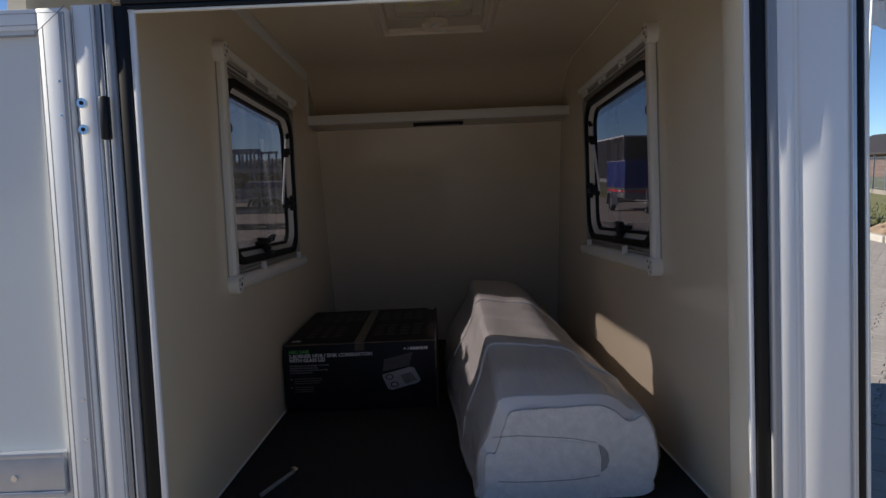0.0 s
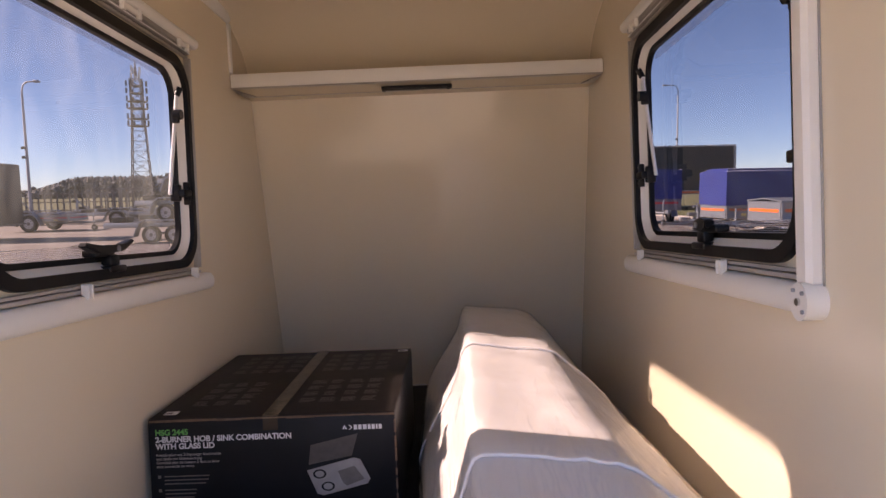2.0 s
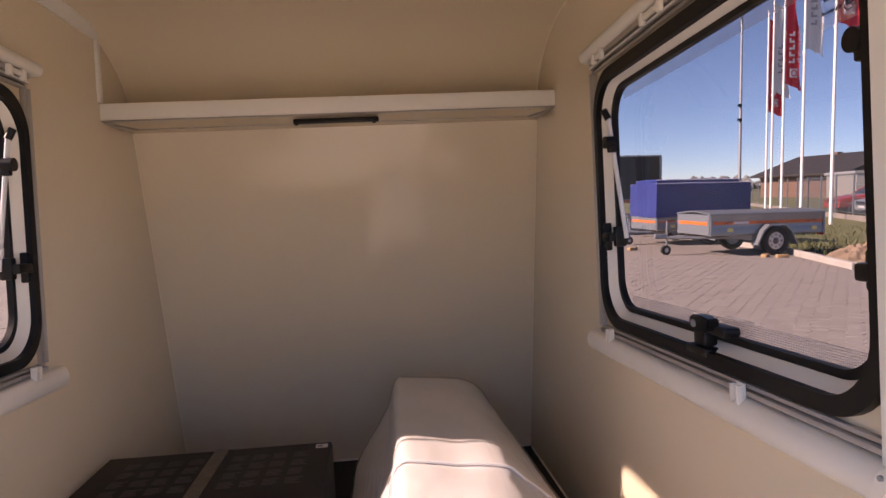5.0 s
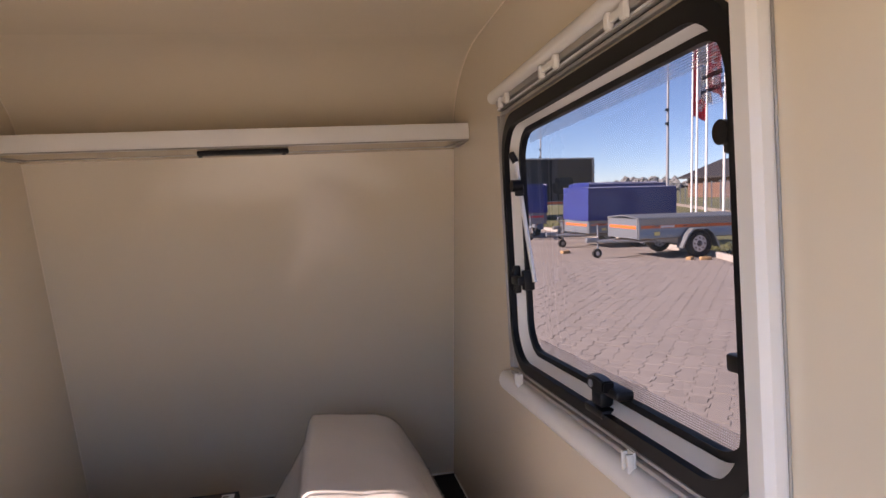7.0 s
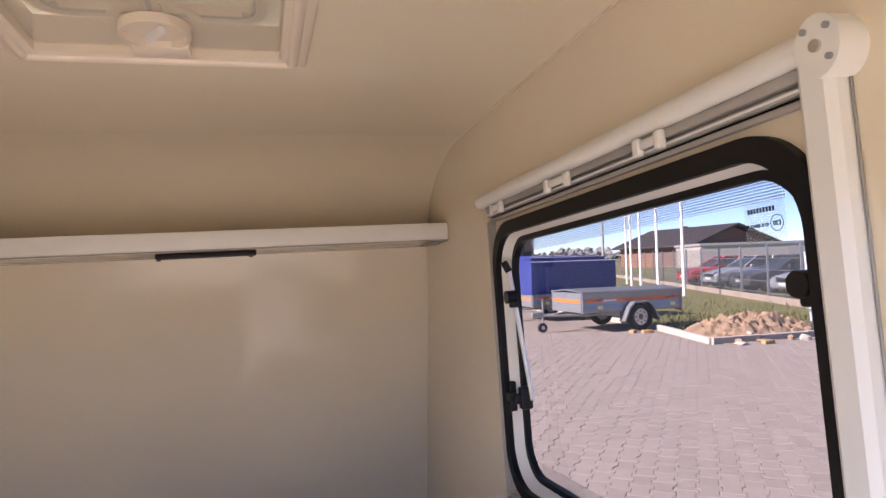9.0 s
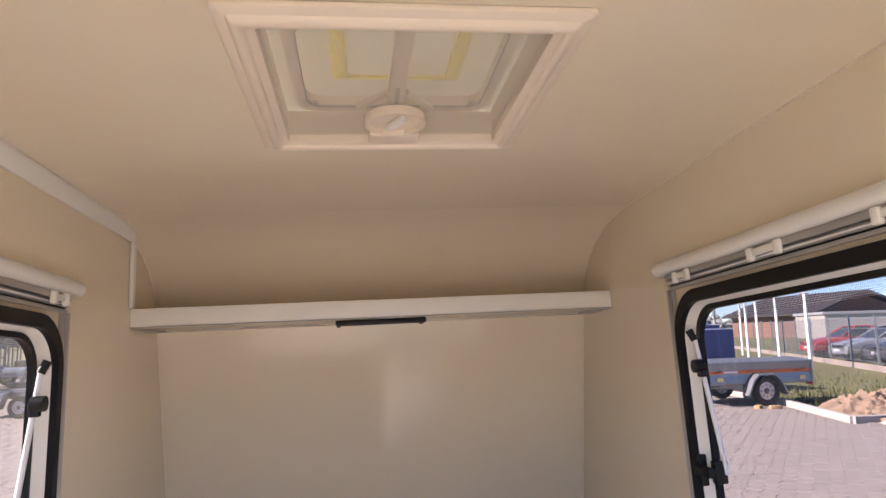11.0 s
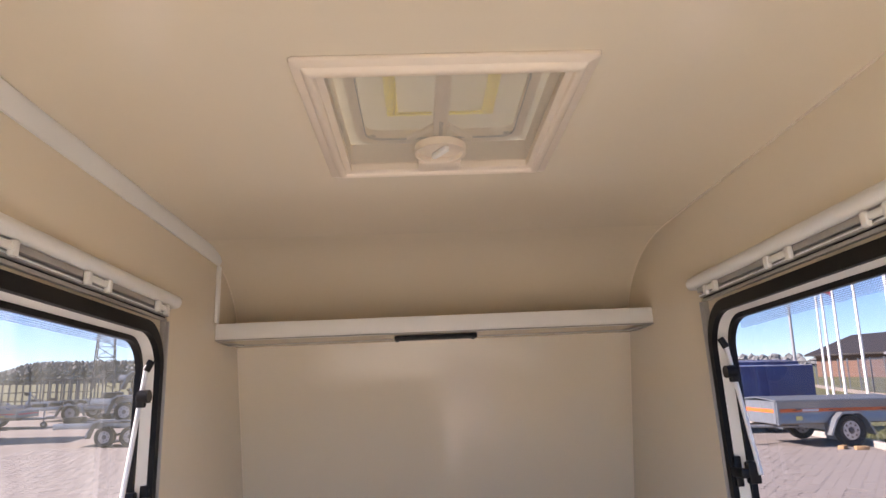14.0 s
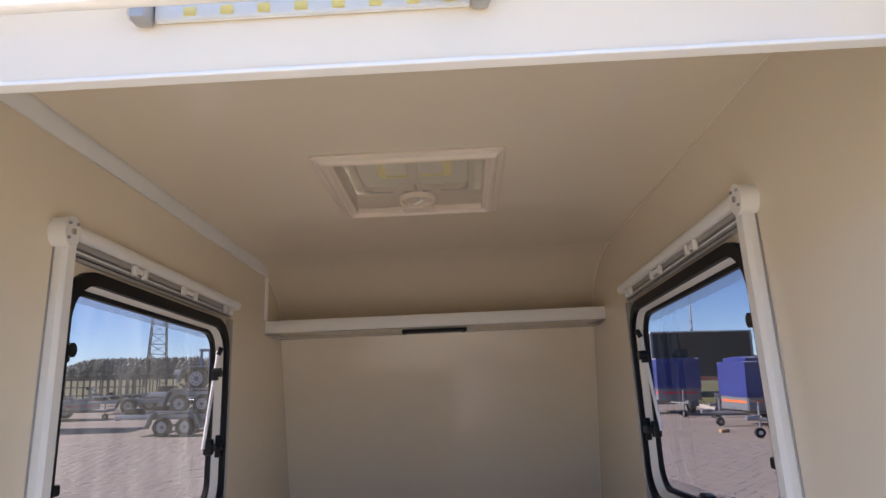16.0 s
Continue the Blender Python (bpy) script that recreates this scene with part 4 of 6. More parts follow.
# the lid bulges up towards the back
for ob in bxo.children:
    if ob.name.split(".")[0] in ("body", "lid_flap", "tape", "lid_print", "sticker"):
        for o in [ob] + list(ob.children):
            for v in o.data.vertices:
                if v.co.z > 0.7:
                    v.co.z += 0.038 * max(0.0, v.co.y - BY0)

# rolled mattress in clear film
mt = thing("rolled_mattress", label="rolled pale foam mattress wrapped in clear plastic film", category="mattress")
SECT = [  # y, left foot, left top x, top z left, right top x, top z right, right belly x, belly z
    (1.720, 0.085, 0.155, 0.800, 0.440, 0.800, 0.560, 0.680),
    (1.735, 0.070, 0.135, 0.830, 0.450, 0.822, 0.568, 0.680),
    (1.850, 0.065, 0.134, 0.878, 0.420, 0.851, 0.570, 0.690),
    (2.020, 0.045, 0.132, 0.912, 0.395, 0.880, 0.570, 0.690),
    (2.060, 0.040, 0.130, 0.923, 0.390, 0.891, 0.568, 0.690),
    (2.400, 0.032, 0.126, 0.932, 0.388, 0.900, 0.565, 0.690),
    (2.440, 0.030, 0.132, 0.938, 0.386, 0.906, 0.562, 0.690),
    (2.780, 0.005, 0.132, 0.948, 0.384, 0.916, 0.560, 0.690),
    (2.830, 0.004, 0.138, 0.956, 0.386, 0.924, 0.558, 0.690),
    (3.300, -0.004, 0.140, 0.964, 0.392, 0.936, 0.548, 0.680),
    (3.600, -0.004, 0.144, 0.961, 0.392, 0.933, 0.536, 0.680),
    (3.700, 0.010, 0.154, 0.931, 0.380, 0.903, 0.520, 0.680),
]


def roll_section(y, lf, lt_, zl, rt, zr, rb, zb, grow=0.0, n=100):
    ctrl = [(lf + 0.03, FZ + 0.002), (lf, FZ + 0.05), (lf + 0.005, 0.68), (lt_ - 0.035, zl - 0.11), (lt_ - 0.010, zl - 0.028), (lt_ + 0.004, zl - 0.003), (lt_ + 0.03, zl + 0.003),
            ((lt_ + rt) / 2, (zl + zr) / 2 + 0.006), (rt - 0.02, zr + 0.006), (rt + 0.045, zr - 0.04), (rb - 0.03, zb + 0.09), (rb, zb), (rb - 0.01, FZ + 0.05), (rb - 0.06, FZ + 0.002)]
    m = len(ctrl)
    out = []
    for k in range(n):
        u = k / n * m
        i, f = int(u), u - int(u)
        p0, p1, p2, p3 = (Vector(ctrl[(i + q) % m]) for q in (-1, 0, 1, 2))
        c = 0.5 * ((2 * p1) + (p2 - p0) * f + (2 * p0 - 5 * p1 + 4 * p2 - p3) * f * f + (3 * p1 - p0 - 3 * p2 + p3) * f ** 3)
        out.append(c)
    mid = Vector(((lf + rb) / 2, 0.72))
    res = []
    for c in out:
        d = (c - mid).normalized() * grow
        wob = 0.004 * noise.noise(Vector((c.x * 9, y * 5, c.y * 9)))
        q = Vector((c.x * 11 + c.y * 14, y * 6 + c.x * 5, c.y * 9 - c.x * 11))
        rid = (1 - abs(noise.noise(q)) * 3.0)
        fine = (1 - abs(noise.noise(q * 2.3 + Vector((5, 2, 1)))) * 3.0)
        wob += 0.0024 * max(0.0, rid) ** 3 + 0.0018 * max(0.0, fine) ** 3
        c = c + d + (c - mid).normalized() * wob
        res.append((c.x, y, max(c.y, FZ + 0.0015)))
    return res


def loft(sections):
    bm = bmesh.new()
    rows = [[bm.verts.new(p) for p in r] for r in sections]
    for a, b in zip(rows, rows[1:]):
        for k in range(len(a)):
            bm.faces.new((a[k], a[(k + 1) % len(a)], b[(k + 1) % len(a)], b[k]))
    bm.faces.new(rows[0])
    bm.faces.new(rows[-1][::-1])
    return bm


def sections(grow, y_grow):
    out = []
    for a, b in zip(SECT, SECT[1:]):
        n = max(1, round((b[0] - a[0]) / 0.018))
        out += [tuple(p + (q - p) * k / n for p, q in zip(a, b)) for k in range(n)]
    out.append(SECT[-1])
    return [roll_section(*([r[0]] + list(r[1:])), grow=grow) for r in out]


part("foam_roll", loft(sections(0.0, 0)), FOAM, mt)
# end of the roll: layers, the shade in the folds painted as darker felt
endm = part("roll_end", prism(bmesh.new(), [(0.305 + (p[0] - 0.305) * 0.985, 0.685 + (p[2] - 0.685) * 0.985) for p in roll_section(*SECT[0])], "y", 1.708, 1.7195), FOAMEND, mt, "grey felted end of the roll")
for pts in ([(0.11, 0.731), (0.18, 0.733), (0.25, 0.727), (0.33, 0.719), (0.393, 0.705)], [(0.12, 0.607), (0.18, 0.603), (0.25, 0.602), (0.33, 0.604), (0.400, 0.612)]):
    part("fold_line", bead(bmesh.new(), [(x, 1.7078, z) for x, z in pts], 0.0013), FELTSHADE, endm)
part("inner_flap", prism(bmesh.new(), [(0.30, 0.608), (0.385, 0.613), (0.400, 0.630), (0.403, 0.66), (0.400, 0.688), (0.388, 0.702), (0.30, 0.715)], "y", 1.7035, 1.7078), FOAMEND, endm)
part("fold_gap", prism(bmesh.new(), [(0.398, 0.700), (0.412, 0.694), (0.424, 0.678), (0.428, 0.655), (0.420, 0.632), (0.404, 0.622), (0.406, 0.66)], "y", 1.7066, 1.7078), FELTSHADE, endm, "dark patch painting the shade of a gap in the roll")
film = part("plastic_film", loft(sections(0.006, 0)), FILM, mt, "clear crinkled plastic film")
film.visible_shadow = False
for ys, row in ((2.03, 3), (2.80, 7)):
    a, b = SECT[row], SECT[row + 1]
    ring_pts = [p for p in roll_section(ys, *[u + (v - u) * 0.5 for u, v in zip(a[1:], b[1:])], grow=0.004) if p[2] > 0.62]
    ring_pts.sort(key=lambda p: math.atan2(p[2] - 0.70, p[0] - 0.28), reverse=True)
    part("cover_seam", bead(bmesh.new(), ring_pts, 0.0035), FOAM, mt)

tl = thing("screw_rod", label="thin steel rod with a bright screw head on the floor", category="rod")
part("shaft", rod(bmesh.new(), (-0.56, 1.80, FZ + 0.012), (-0.505, 1.955, FZ + 0.012), 0.006), GREY, tl)
part("head", rod(bmesh.new(), (-0.506, 1.952, FZ + 0.014), (-0.501, 1.968, FZ + 0.014), 0.0125, n=14), CHROME, tl)

# ---- outdoors: ground, paving, kerbs ----
def level(name, bm, mt, label, category, kind="structure", smooth=False):
    return tagged(finish(name, bm, mt, smooth=smooth), label, category, kind=kind)


bm = bmesh.new()
for r in bmesh.ops.create_grid(bm, x_segments=60, y_segments=60, size=2500)["verts"]:
    d = math.hypot(r.co.x, r.co.y)
    r.co.z = -0.05
level("ground", bm, GRASS, "rough grass and fields reaching the horizon", "ground")
yard = [(-60, -40), (40, -40), (40, 10.9), (7.62, 10.9), (8.35, 14.0), (8.35, 40), (-60, 40)]
level("pavement", prism(bmesh.new(), yard, "z", -0.3, -0.007), SLAB, "sandy grey-pink block paving of the yard", "pavement")

kerbs = thing("kerb", m=Matrix(), label="pale concrete kerb stones along the paving", category="kerb", kind="structure")
path = [(8.43, 30.0), (8.43, 14.0), (7.70, 10.98), (20.0, 10.98)]
for (ax, ay), (bx_, by_) in zip(path, path[1:]):
    L = math.hypot(bx_ - ax, by_ - ay)
    n = max(1, round(L))
    for k in range(n):
        px, py = ax + (bx_ - ax) * (k + 0.5) / n, ay + (by_ - ay) * (k + 0.5) / n
        kb = part("kerb_stone", boxed(-L / n / 2 + 0.004, L / n / 2 - 0.004, -0.05, 0.05, -0.2, 0.10, bevel=0.008, seg=1), KERB, kerbs)
        kb.matrix_basis = pose(px, py, random.uniform(-0.006, 0.006), 0, 0, math.degrees(math.atan2(by_ - ay, bx_ - ax)))

# heap of soil, stones and grass behind the kerb
bm = bmesh.new()
bmesh.ops.create_grid(bm, x_segments=110, y_segments=84, size=1)
for v in bm.verts:
    u, w = v.co.x, v.co.y
    h = max(0.0, 1 - (u * u + w * w)) ** 0.8
    lump = 0.5 + 0.6 * noise.fractal(Vector((u * 4, w * 4, 3)), 0.7, 2.1, 7)
    v.co = Vector((9.75 + u * 1.55 + 0.15 * w, 12.35 + w * 1.15, -0.06 + h * (0.16 + 0.32 * lump)))
level("soil_heap", bm, DIRT, "heap of dry orange soil behind the kerb", "soil", kind="", smooth=True)
rng = random.Random(11)
for k in range(16):
    bm = bmesh.new()
    bmesh.ops.create_icosphere(bm, subdivisions=2, radius=1)
    sx, sy, sz = rng.uniform(0.05, 0.16), rng.uniform(0.05, 0.14), rng.uniform(0.03, 0.08)
    for v in bm.verts:
        v.co *= 1 + 0.35 * noise.noise(v.co * 1.7 + Vector((k * 3, 0, 0)))
        v.co = Vector((v.co.x * sx, v.co.y * sy, v.co.z * sz))
    st = finish("stone", bm, DIRT if k % 3 else KERB)
    st.matrix_basis = pose(8.0 + rng.uniform(0.0, 3.0), 10.65 + rng.uniform(-0.15, 0.15) if k < 9 else 11.4 + rng.uniform(0, 0.4), 0.02 if k < 9 else 0.03, 0, 0, rng.uniform(0, 180))
    tagged(st, "broken lump of pale concrete and clay by the kerb", "stone", "lumps by the kerb")
for px, py, yw in ((5.75, 15.4, 20), (8.5, 10.55, 5), (7.5, 13.1, 40), (7.75, 12.95, -10)):
    tagged(finish("timber_chock", boxed(-0.11, 0.11, -0.05, 0.05, -0.007, 0.06, bevel=0.006), TIMBER, m=pose(px, py, 0, 0, 0, yw)), "short rough timber block lying on the paving", "timber block", "timber blocks")
pipe = bmesh.new()
bead(pipe, [(10.6, 11.5, 0.10), (10.9, 11.55, 0.22), (11.3, 11.7, 0.28), (11.8, 12.0, 0.24), (12.4, 12.3, 0.1), (12.9, 12.4, 0.0)], 0.035, 8)
tagged(finish("plastic_pipe", pipe, HOSE), "bright blue plastic pipe lying over the soil", "pipe")

# grass tufts
verts, faces = [], []
rng = random.Random(4)
for k in range(3600):
    if k % 3:
        px, py = rng.uniform(8.6, 15.8), rng.uniform(13.0, 30.0)
    else:
        px, py = rng.uniform(8.6, 13.5), rng.uniform(12.9, 16.0)
    h, a, w = rng.uniform(0.03, 0.19), rng.uniform(0, 6.28), rng.uniform(0.008, 0.02)
    dx, dy = math.cos(a), math.sin(a)
    lx, ly = rng.uniform(-0.1, 0.1), rng.uniform(-0.1, 0.1)
    n = len(verts)
    verts += [(px - dx * w, py - dy * w, -0.06), (px + dx * w, py + dy * w, -0.06), (px + lx, py + ly, -0.05 + h)]
    faces.append((n, n + 1, n + 2))
me = bpy.data.meshes.new("grass")
me.from_pydata(verts, [], faces)
me.materials.append(BLADE)
tagged(new("grass", me), "tufts of dry green grass by the fence", "grass", kind="stuff")


# ---- trailers ----
def wheel(parent, x, y, r, w=0.16, m=TYRE, rim=RIM):
    prof = [(r * 0.60, w / 2 * 0.8), (r * 0.86, w / 2), (r * 0.97, w / 2 * 0.8), (r, 0.0), (r * 0.97, -w / 2 * 0.8), (r * 0.86, -w / 2), (r * 0.60, -w / 2 * 0.8)]
    bm = bmesh.new()
    n = 28
    rows = [[bm.verts.new((x + q[0] * math.cos(2 * math.pi * k / n), y + q[1], r + q[0] * math.sin(2 * math.pi * k / n))) for k in range(n)] for q in prof]
    for a, b in zip(rows, rows[1:] + rows[:1]):
        for k in range(n):
            bm.faces.new((a[k], a[(k + 1) % n], b[(k + 1) % n], b[k]))
    wl = part("wheel", bm, m, parent, "black tyre on a silver rim")
    bm = bmesh.new()
    rod(bm, (x, y - w * 0.30, r), (x, y + w * 0.30, r), r * 0.60, n=24)
    part("rim", bm, rim, wl)
    bm = bmesh.new()
    for e in (-1, 1):
        rod(bm, (x, y + e * w * 0.30, r), (x, y + e * w * 0.36, r), r * 0.22, r * 0.16, n=14)
        for k in range(8):
            a = 2 * math.pi * k / 8
            rod(bm, (x + 0.42 * r * math.cos(a), y + e * w * 0.302, r + 0.42 * r * math.sin(a)), (x + 0.42 * r * math.cos(a), y + e * w * 0.32, r + 0.42 * r * math.sin(a)), r * 0.075, n=8)
    tagged(part("hub_and_slots", bm, GALVD, wl), kind="stuff")
    return wl


def fender(parent, x, y, r, w):
    bm = bmesh.new()
    pts = [(-r * 1.55, r * 0.75), (-r * 1.05, r * 1.75), (-r * 0.6, r * 2.14), (r * 0.6, r * 2.14), (r * 1.05, r * 1.75), (r * 1.55, r * 0.75)]
    ins = [(p[0] * 0.94, p[1] * 0.955) for p in pts]
    prism(bm, [(x + a, b) for a, b in pts + ins[::-1]], "y", y - w / 2, y + w / 2)
    part("fender", bm, GALV, parent)


def ribbed(bm, x0, x1, y, z0, z1, side):
    """A pressed steel board with two long ribs."""
    h = z1 - z0
    o = side * 0.010
    prism(bm, [(y, z0), (y + o, z0 + 0.01), (y + o, z0 + h * 0.30), (y, z0 + h * 0.36), (y, z0 + h * 0.62), (y + o, z0 + h * 0.68), (y + o, z1 - 0.02), (y + 1.6 * o, z1), (y - o, z1), (y - o, z0)], "x", x0, x1)
    return bm


def utility_trailer(m, length=2.5, width=1.25, z0=0.42, z1=0.82, tarp=0.0, cover=False, label="", group="trailers in the row", jockey=-0.55, stripe=ORANGE):
    t = thing("utility_trailer", m, label, "trailer", group)
    xa, xb, hw = -length * 0.53, length * 0.47, width / 2
    for s in (-1, 1):
        part("side_board", ribbed(bmesh.new(), xa, xb, s * hw, z0, z1, s), GALV, t)
        part("reflective_stripe", boxed(xa + 0.06, xb - 0.05, *sorted((s * (hw + 0.011), s * (hw + 0.016))), z0 + 0.53 * (z1 - z0), z0 + 0.68 * (z1 - z0)), stripe, t, "orange reflective stripe")
        part("stripe_label", boxed(xa + 0.50, xa + 0.82, *sorted((s * (hw + 0.0165), s * (hw + 0.019))), z0 + 0.55 * (z1 - z0), z0 + 0.66 * (z1 - z0)), PRINTW, t)
        for px in (xa + 0.30, xa + 1.02, xb - 0.42):
            part("stripe_chevron", boxed(px, px + 0.09, *sorted((s * (hw + 0.0165), s * (hw + 0.018))), z0 + 0.585 * (z1 - z0), z0 + 0.625 * (z1 - z0)), CARD, t)
        for px in (xa + 0.36, xb - 0.30):
            part("side_marker", boxed(px, px + 0.12, *sorted((s * (hw + 0.011), s * (hw + 0.022))), z0 + 0.16 * (z1 - z0), z0 + 0.34 * (z1 - z0)), LEDCHIP, t, "amber side marker")
            part("latch", boxed(px + 0.02, px + 0.10, *sorted((s * (hw + 0.017), s * (hw + 0.026))), z0 + 0.62 * (z1 - z0), z0 + 0.70 * (z1 - z0)), GALVD, t)
        for px in (xa + 0.02, xb - 0.02):
            part("corner_post", boxed(px - 0.02, px + 0.02, s * hw - 0.022, s * hw + 0.022, z0 - 0.02, z1 + 0.02), GALV, t)
        wheel(t, 0.0, s * (hw + 0.10), 0.29)
        fender(t, 0.0, s * (hw + 0.11), 0.29, 0.20)
        part("drawbar", rod(bmesh.new(), (xa + 0.5, s * hw * 0.75, z0 - 0.06), (xa - 0.62, s * 0.04, z0 - 0.06), 0.028, n=8), GALV, t)
    for px, nm in ((xa, "front_board"), (xb, "tail_board")):
        part(nm, boxed(px - 0.012, px + 0.012, -hw + 0.023, hw - 0.023, z0, z1), GALV, t)
        e = -1 if px == xa else 1
        part("reflective_stripe", boxed(*sorted((px + e * 0.0125, px + e * 0.016)), -hw + 0.08, hw - 0.08, z0 + 0.50 * (z1 - z0), z0 + 0.66 * (z1 - z0)), stripe, t, "reflective stripe")
    part("floor_panel", boxed(xa + 0.013, xb - 0.013, -hw + 0.013, hw - 0.013, z0 - 0.01, z0 + 0.015), TIMBER, t)
    part("axle", rod(bmesh.new(), (0, -hw, 0.29), (0, hw, 0.29), 0.03, n=8), GALV, t)
    for px in (-0.35, 0.3):
        part("axle_carrier", boxed(px - 0.03, px + 0.03, -hw + 0.05, hw - 0.05, 0.29, z0 - 0.011), GALV, t)
    part("coupling", boxed(xa - 0.86, xa - 0.58, -0.045, 0.045, z0 - 0.08, z0 + 0.02, bevel=0.02), GALV, t)
    jx = xa + jockey
    jw = part("jockey_post", rod(bmesh.new(), (jx, 0.07, 0.14), (jx, 0.07, z0 + 0.28), 0.022, n=10), GALV, t)
    part("jockey_handle", rod(bmesh.new(), (jx, 0.07, z0 + 0.28), (jx - 0.14, 0.07, z0 + 0.30), 0.010, n=6), GALV, jw)
    part("jockey_tyre", rod(bmesh.new(), (jx - 0.02, 0.035, 0.10), (jx - 0.02, 0.105, 0.10), 0.10, n=18), TYRE, jw)
    part("jockey_hub", rod(bmesh.new(), (jx - 0.02, 0.03, 0.10), (jx - 0.02, 0.11, 0.10), 0.045, n=12), RIM, jw)
    for s in (-1, 1):
        part("tail_lamp", boxed(xb + 0.013, xb + 0.05, *sorted((s * (hw - 0.05), s * (hw - 0.22))), z0 - 0.06, z0 + 0.05), RED, t)
    if cover:
        bm = bmesh.new()
        n = 14
        for k in range(n):
            a, b = -hw - 0.02 + (width + 0.04) * k / n, -hw - 0.02 + (width + 0.04) * (k + 1) / n
            zt = z1 + 0.075 - 0.05 * abs((k + 0.5) / n - 0.5) * 2
            prism(bm, [(a, zt), (a + 0.02, zt + 0.014), (b - 0.03, zt + 0.014), (b - 0.01, zt), (b, zt), (b, zt - 0.012), (a, zt - 0.012)], "x", xa - 0.02, xb + 0.02)
        part("ribbed_cover", bm, GALV, t, "ribbed grey steel cover")
        part("cover_edge", boxed(xa - 0.02, xb + 0.02, -hw - 0.03, hw + 0.03, z1 + 0.001, z1 + 0.013), GALV, t)
    if tarp:
        bm = bmesh.new()
        box(bm, xa - 0.03, xb + 0.03, -hw - 0.03, hw + 0.03, z1 - 0.03, z1 + tarp)
        bmesh.ops.subdivide_edges(bm, edges=bm.edges, cuts=12, use_grid_fill=True)
        for v in bm.verts:
            f = (v.co.z - z1) / tarp
            nz = noise.fractal(Vector((v.co.x * 1.2 + v.co.z * 0.8, v.co.y * 1.2, v.co.z * 1.5 + length)), 0.8, 2.0, 3)
            v.co.x *= 1 - 0.006 * f
            v.co.y *= 1 - 0.012 * f
            v.co += v.normal * 0.018 * nz if v.normal.length else Vector()
            if f > 0.97:
                v.co.z -= 0.025 * (abs(v.co.y) / hw) ** 2 + 0.012 * nz
        tp = part("tarpaulin", bm, BLUE, t, "blue tarpaulin cover with soft creases")
        for s in (-1, 1):
            part("piping", rod(bmesh.new(), (xa - 0.02, s * (hw + 0.02), z1 + tarp - 0.022), (xb + 0.02, s * (hw + 0.02), z1 + tarp - 0.022), 0.012, n=6), PIPING, tp)
    return t


utility_trailer(pose(7.85, 14.15, 0, 0, 0, 3), cover=True, label="galvanised utility trailer with orange stripe and ribbed cover")
utility_trailer(pose(7.95, 17.0, 0, 0, 0, 6), z0=0.38, z1=0.72, tarp=0.80, label="small trailer under a blue tarpaulin, orange stripe below", jockey=-0.35)
utility_trailer(pose(9.15, 19.6, 0, 0, 0, 4), z0=0.38, z1=0.72, tarp=0.92, label="small trailer under a tall blue tarpaulin")
utility_trailer(pose(10.4, 22.3, 0, 0, 0, 4), z0=0.38, z1=0.72, tarp=0.98, label="small trailer under a tall blue tarpaulin")
utility_trailer(pose(6.5, 21.6, 0, 0, 0, 88), width=1.2, z0=0.45, z1=0.82, tarp=0.85, label="blue covered trailer standing end-on, red stripe below", stripe=RED)
utility_trailer(pose(11.4, 25.0, 0, 0, 0, 2), z0=0.40, z1=0.74, label="open galvanised utility trailer with orange stripe")

tk = thing("curtain_trailer", pose(11.6, 33.5, -0.12, 0, 0, 0), "large dark curtain-sided trailer with a pale top edge", "trailer")
bm = boxed(-2.4, 2.4, -1.2, 6.0, 1.05, 3.15)
bmesh.ops.subdivide_edges(bm, edges=bm.edges, cuts=8, use_grid_fill=True)
for v in bm.verts:
    v.co += Vector((0, 0.03 * noise.noise(v.co * 0.9), 0))
part("curtain", bm, DARKT, tk)
part("top_rail", boxed(-2.42, 2.42, -1.24, 6.02, 3.155, 3.22), POLE, tk)
for x in (-2.38, 2.38):
    part("corner_post", boxed(x - 0.05, x + 0.05, -1.26, -1.205, 1.0, 3.15), GREY, tk)
part("bed", boxed(-2.42, 2.42, -1.22, 6.0, 0.85, 1.045), GREY, tk)
part("stripe", boxed(-2.3, 2.3, -1.232, -1.222, 0.90, 1.0), ORANGE, tk, "orange stripe")
for x in (-2.0, 2.0):
    for y in (0.0, 1.1):
        part("wheel", rod(bmesh.new(), (x - 0.12, y, 0.43), (x + 0.12, y, 0.43), 0.43, n=22), TYRE, tk)

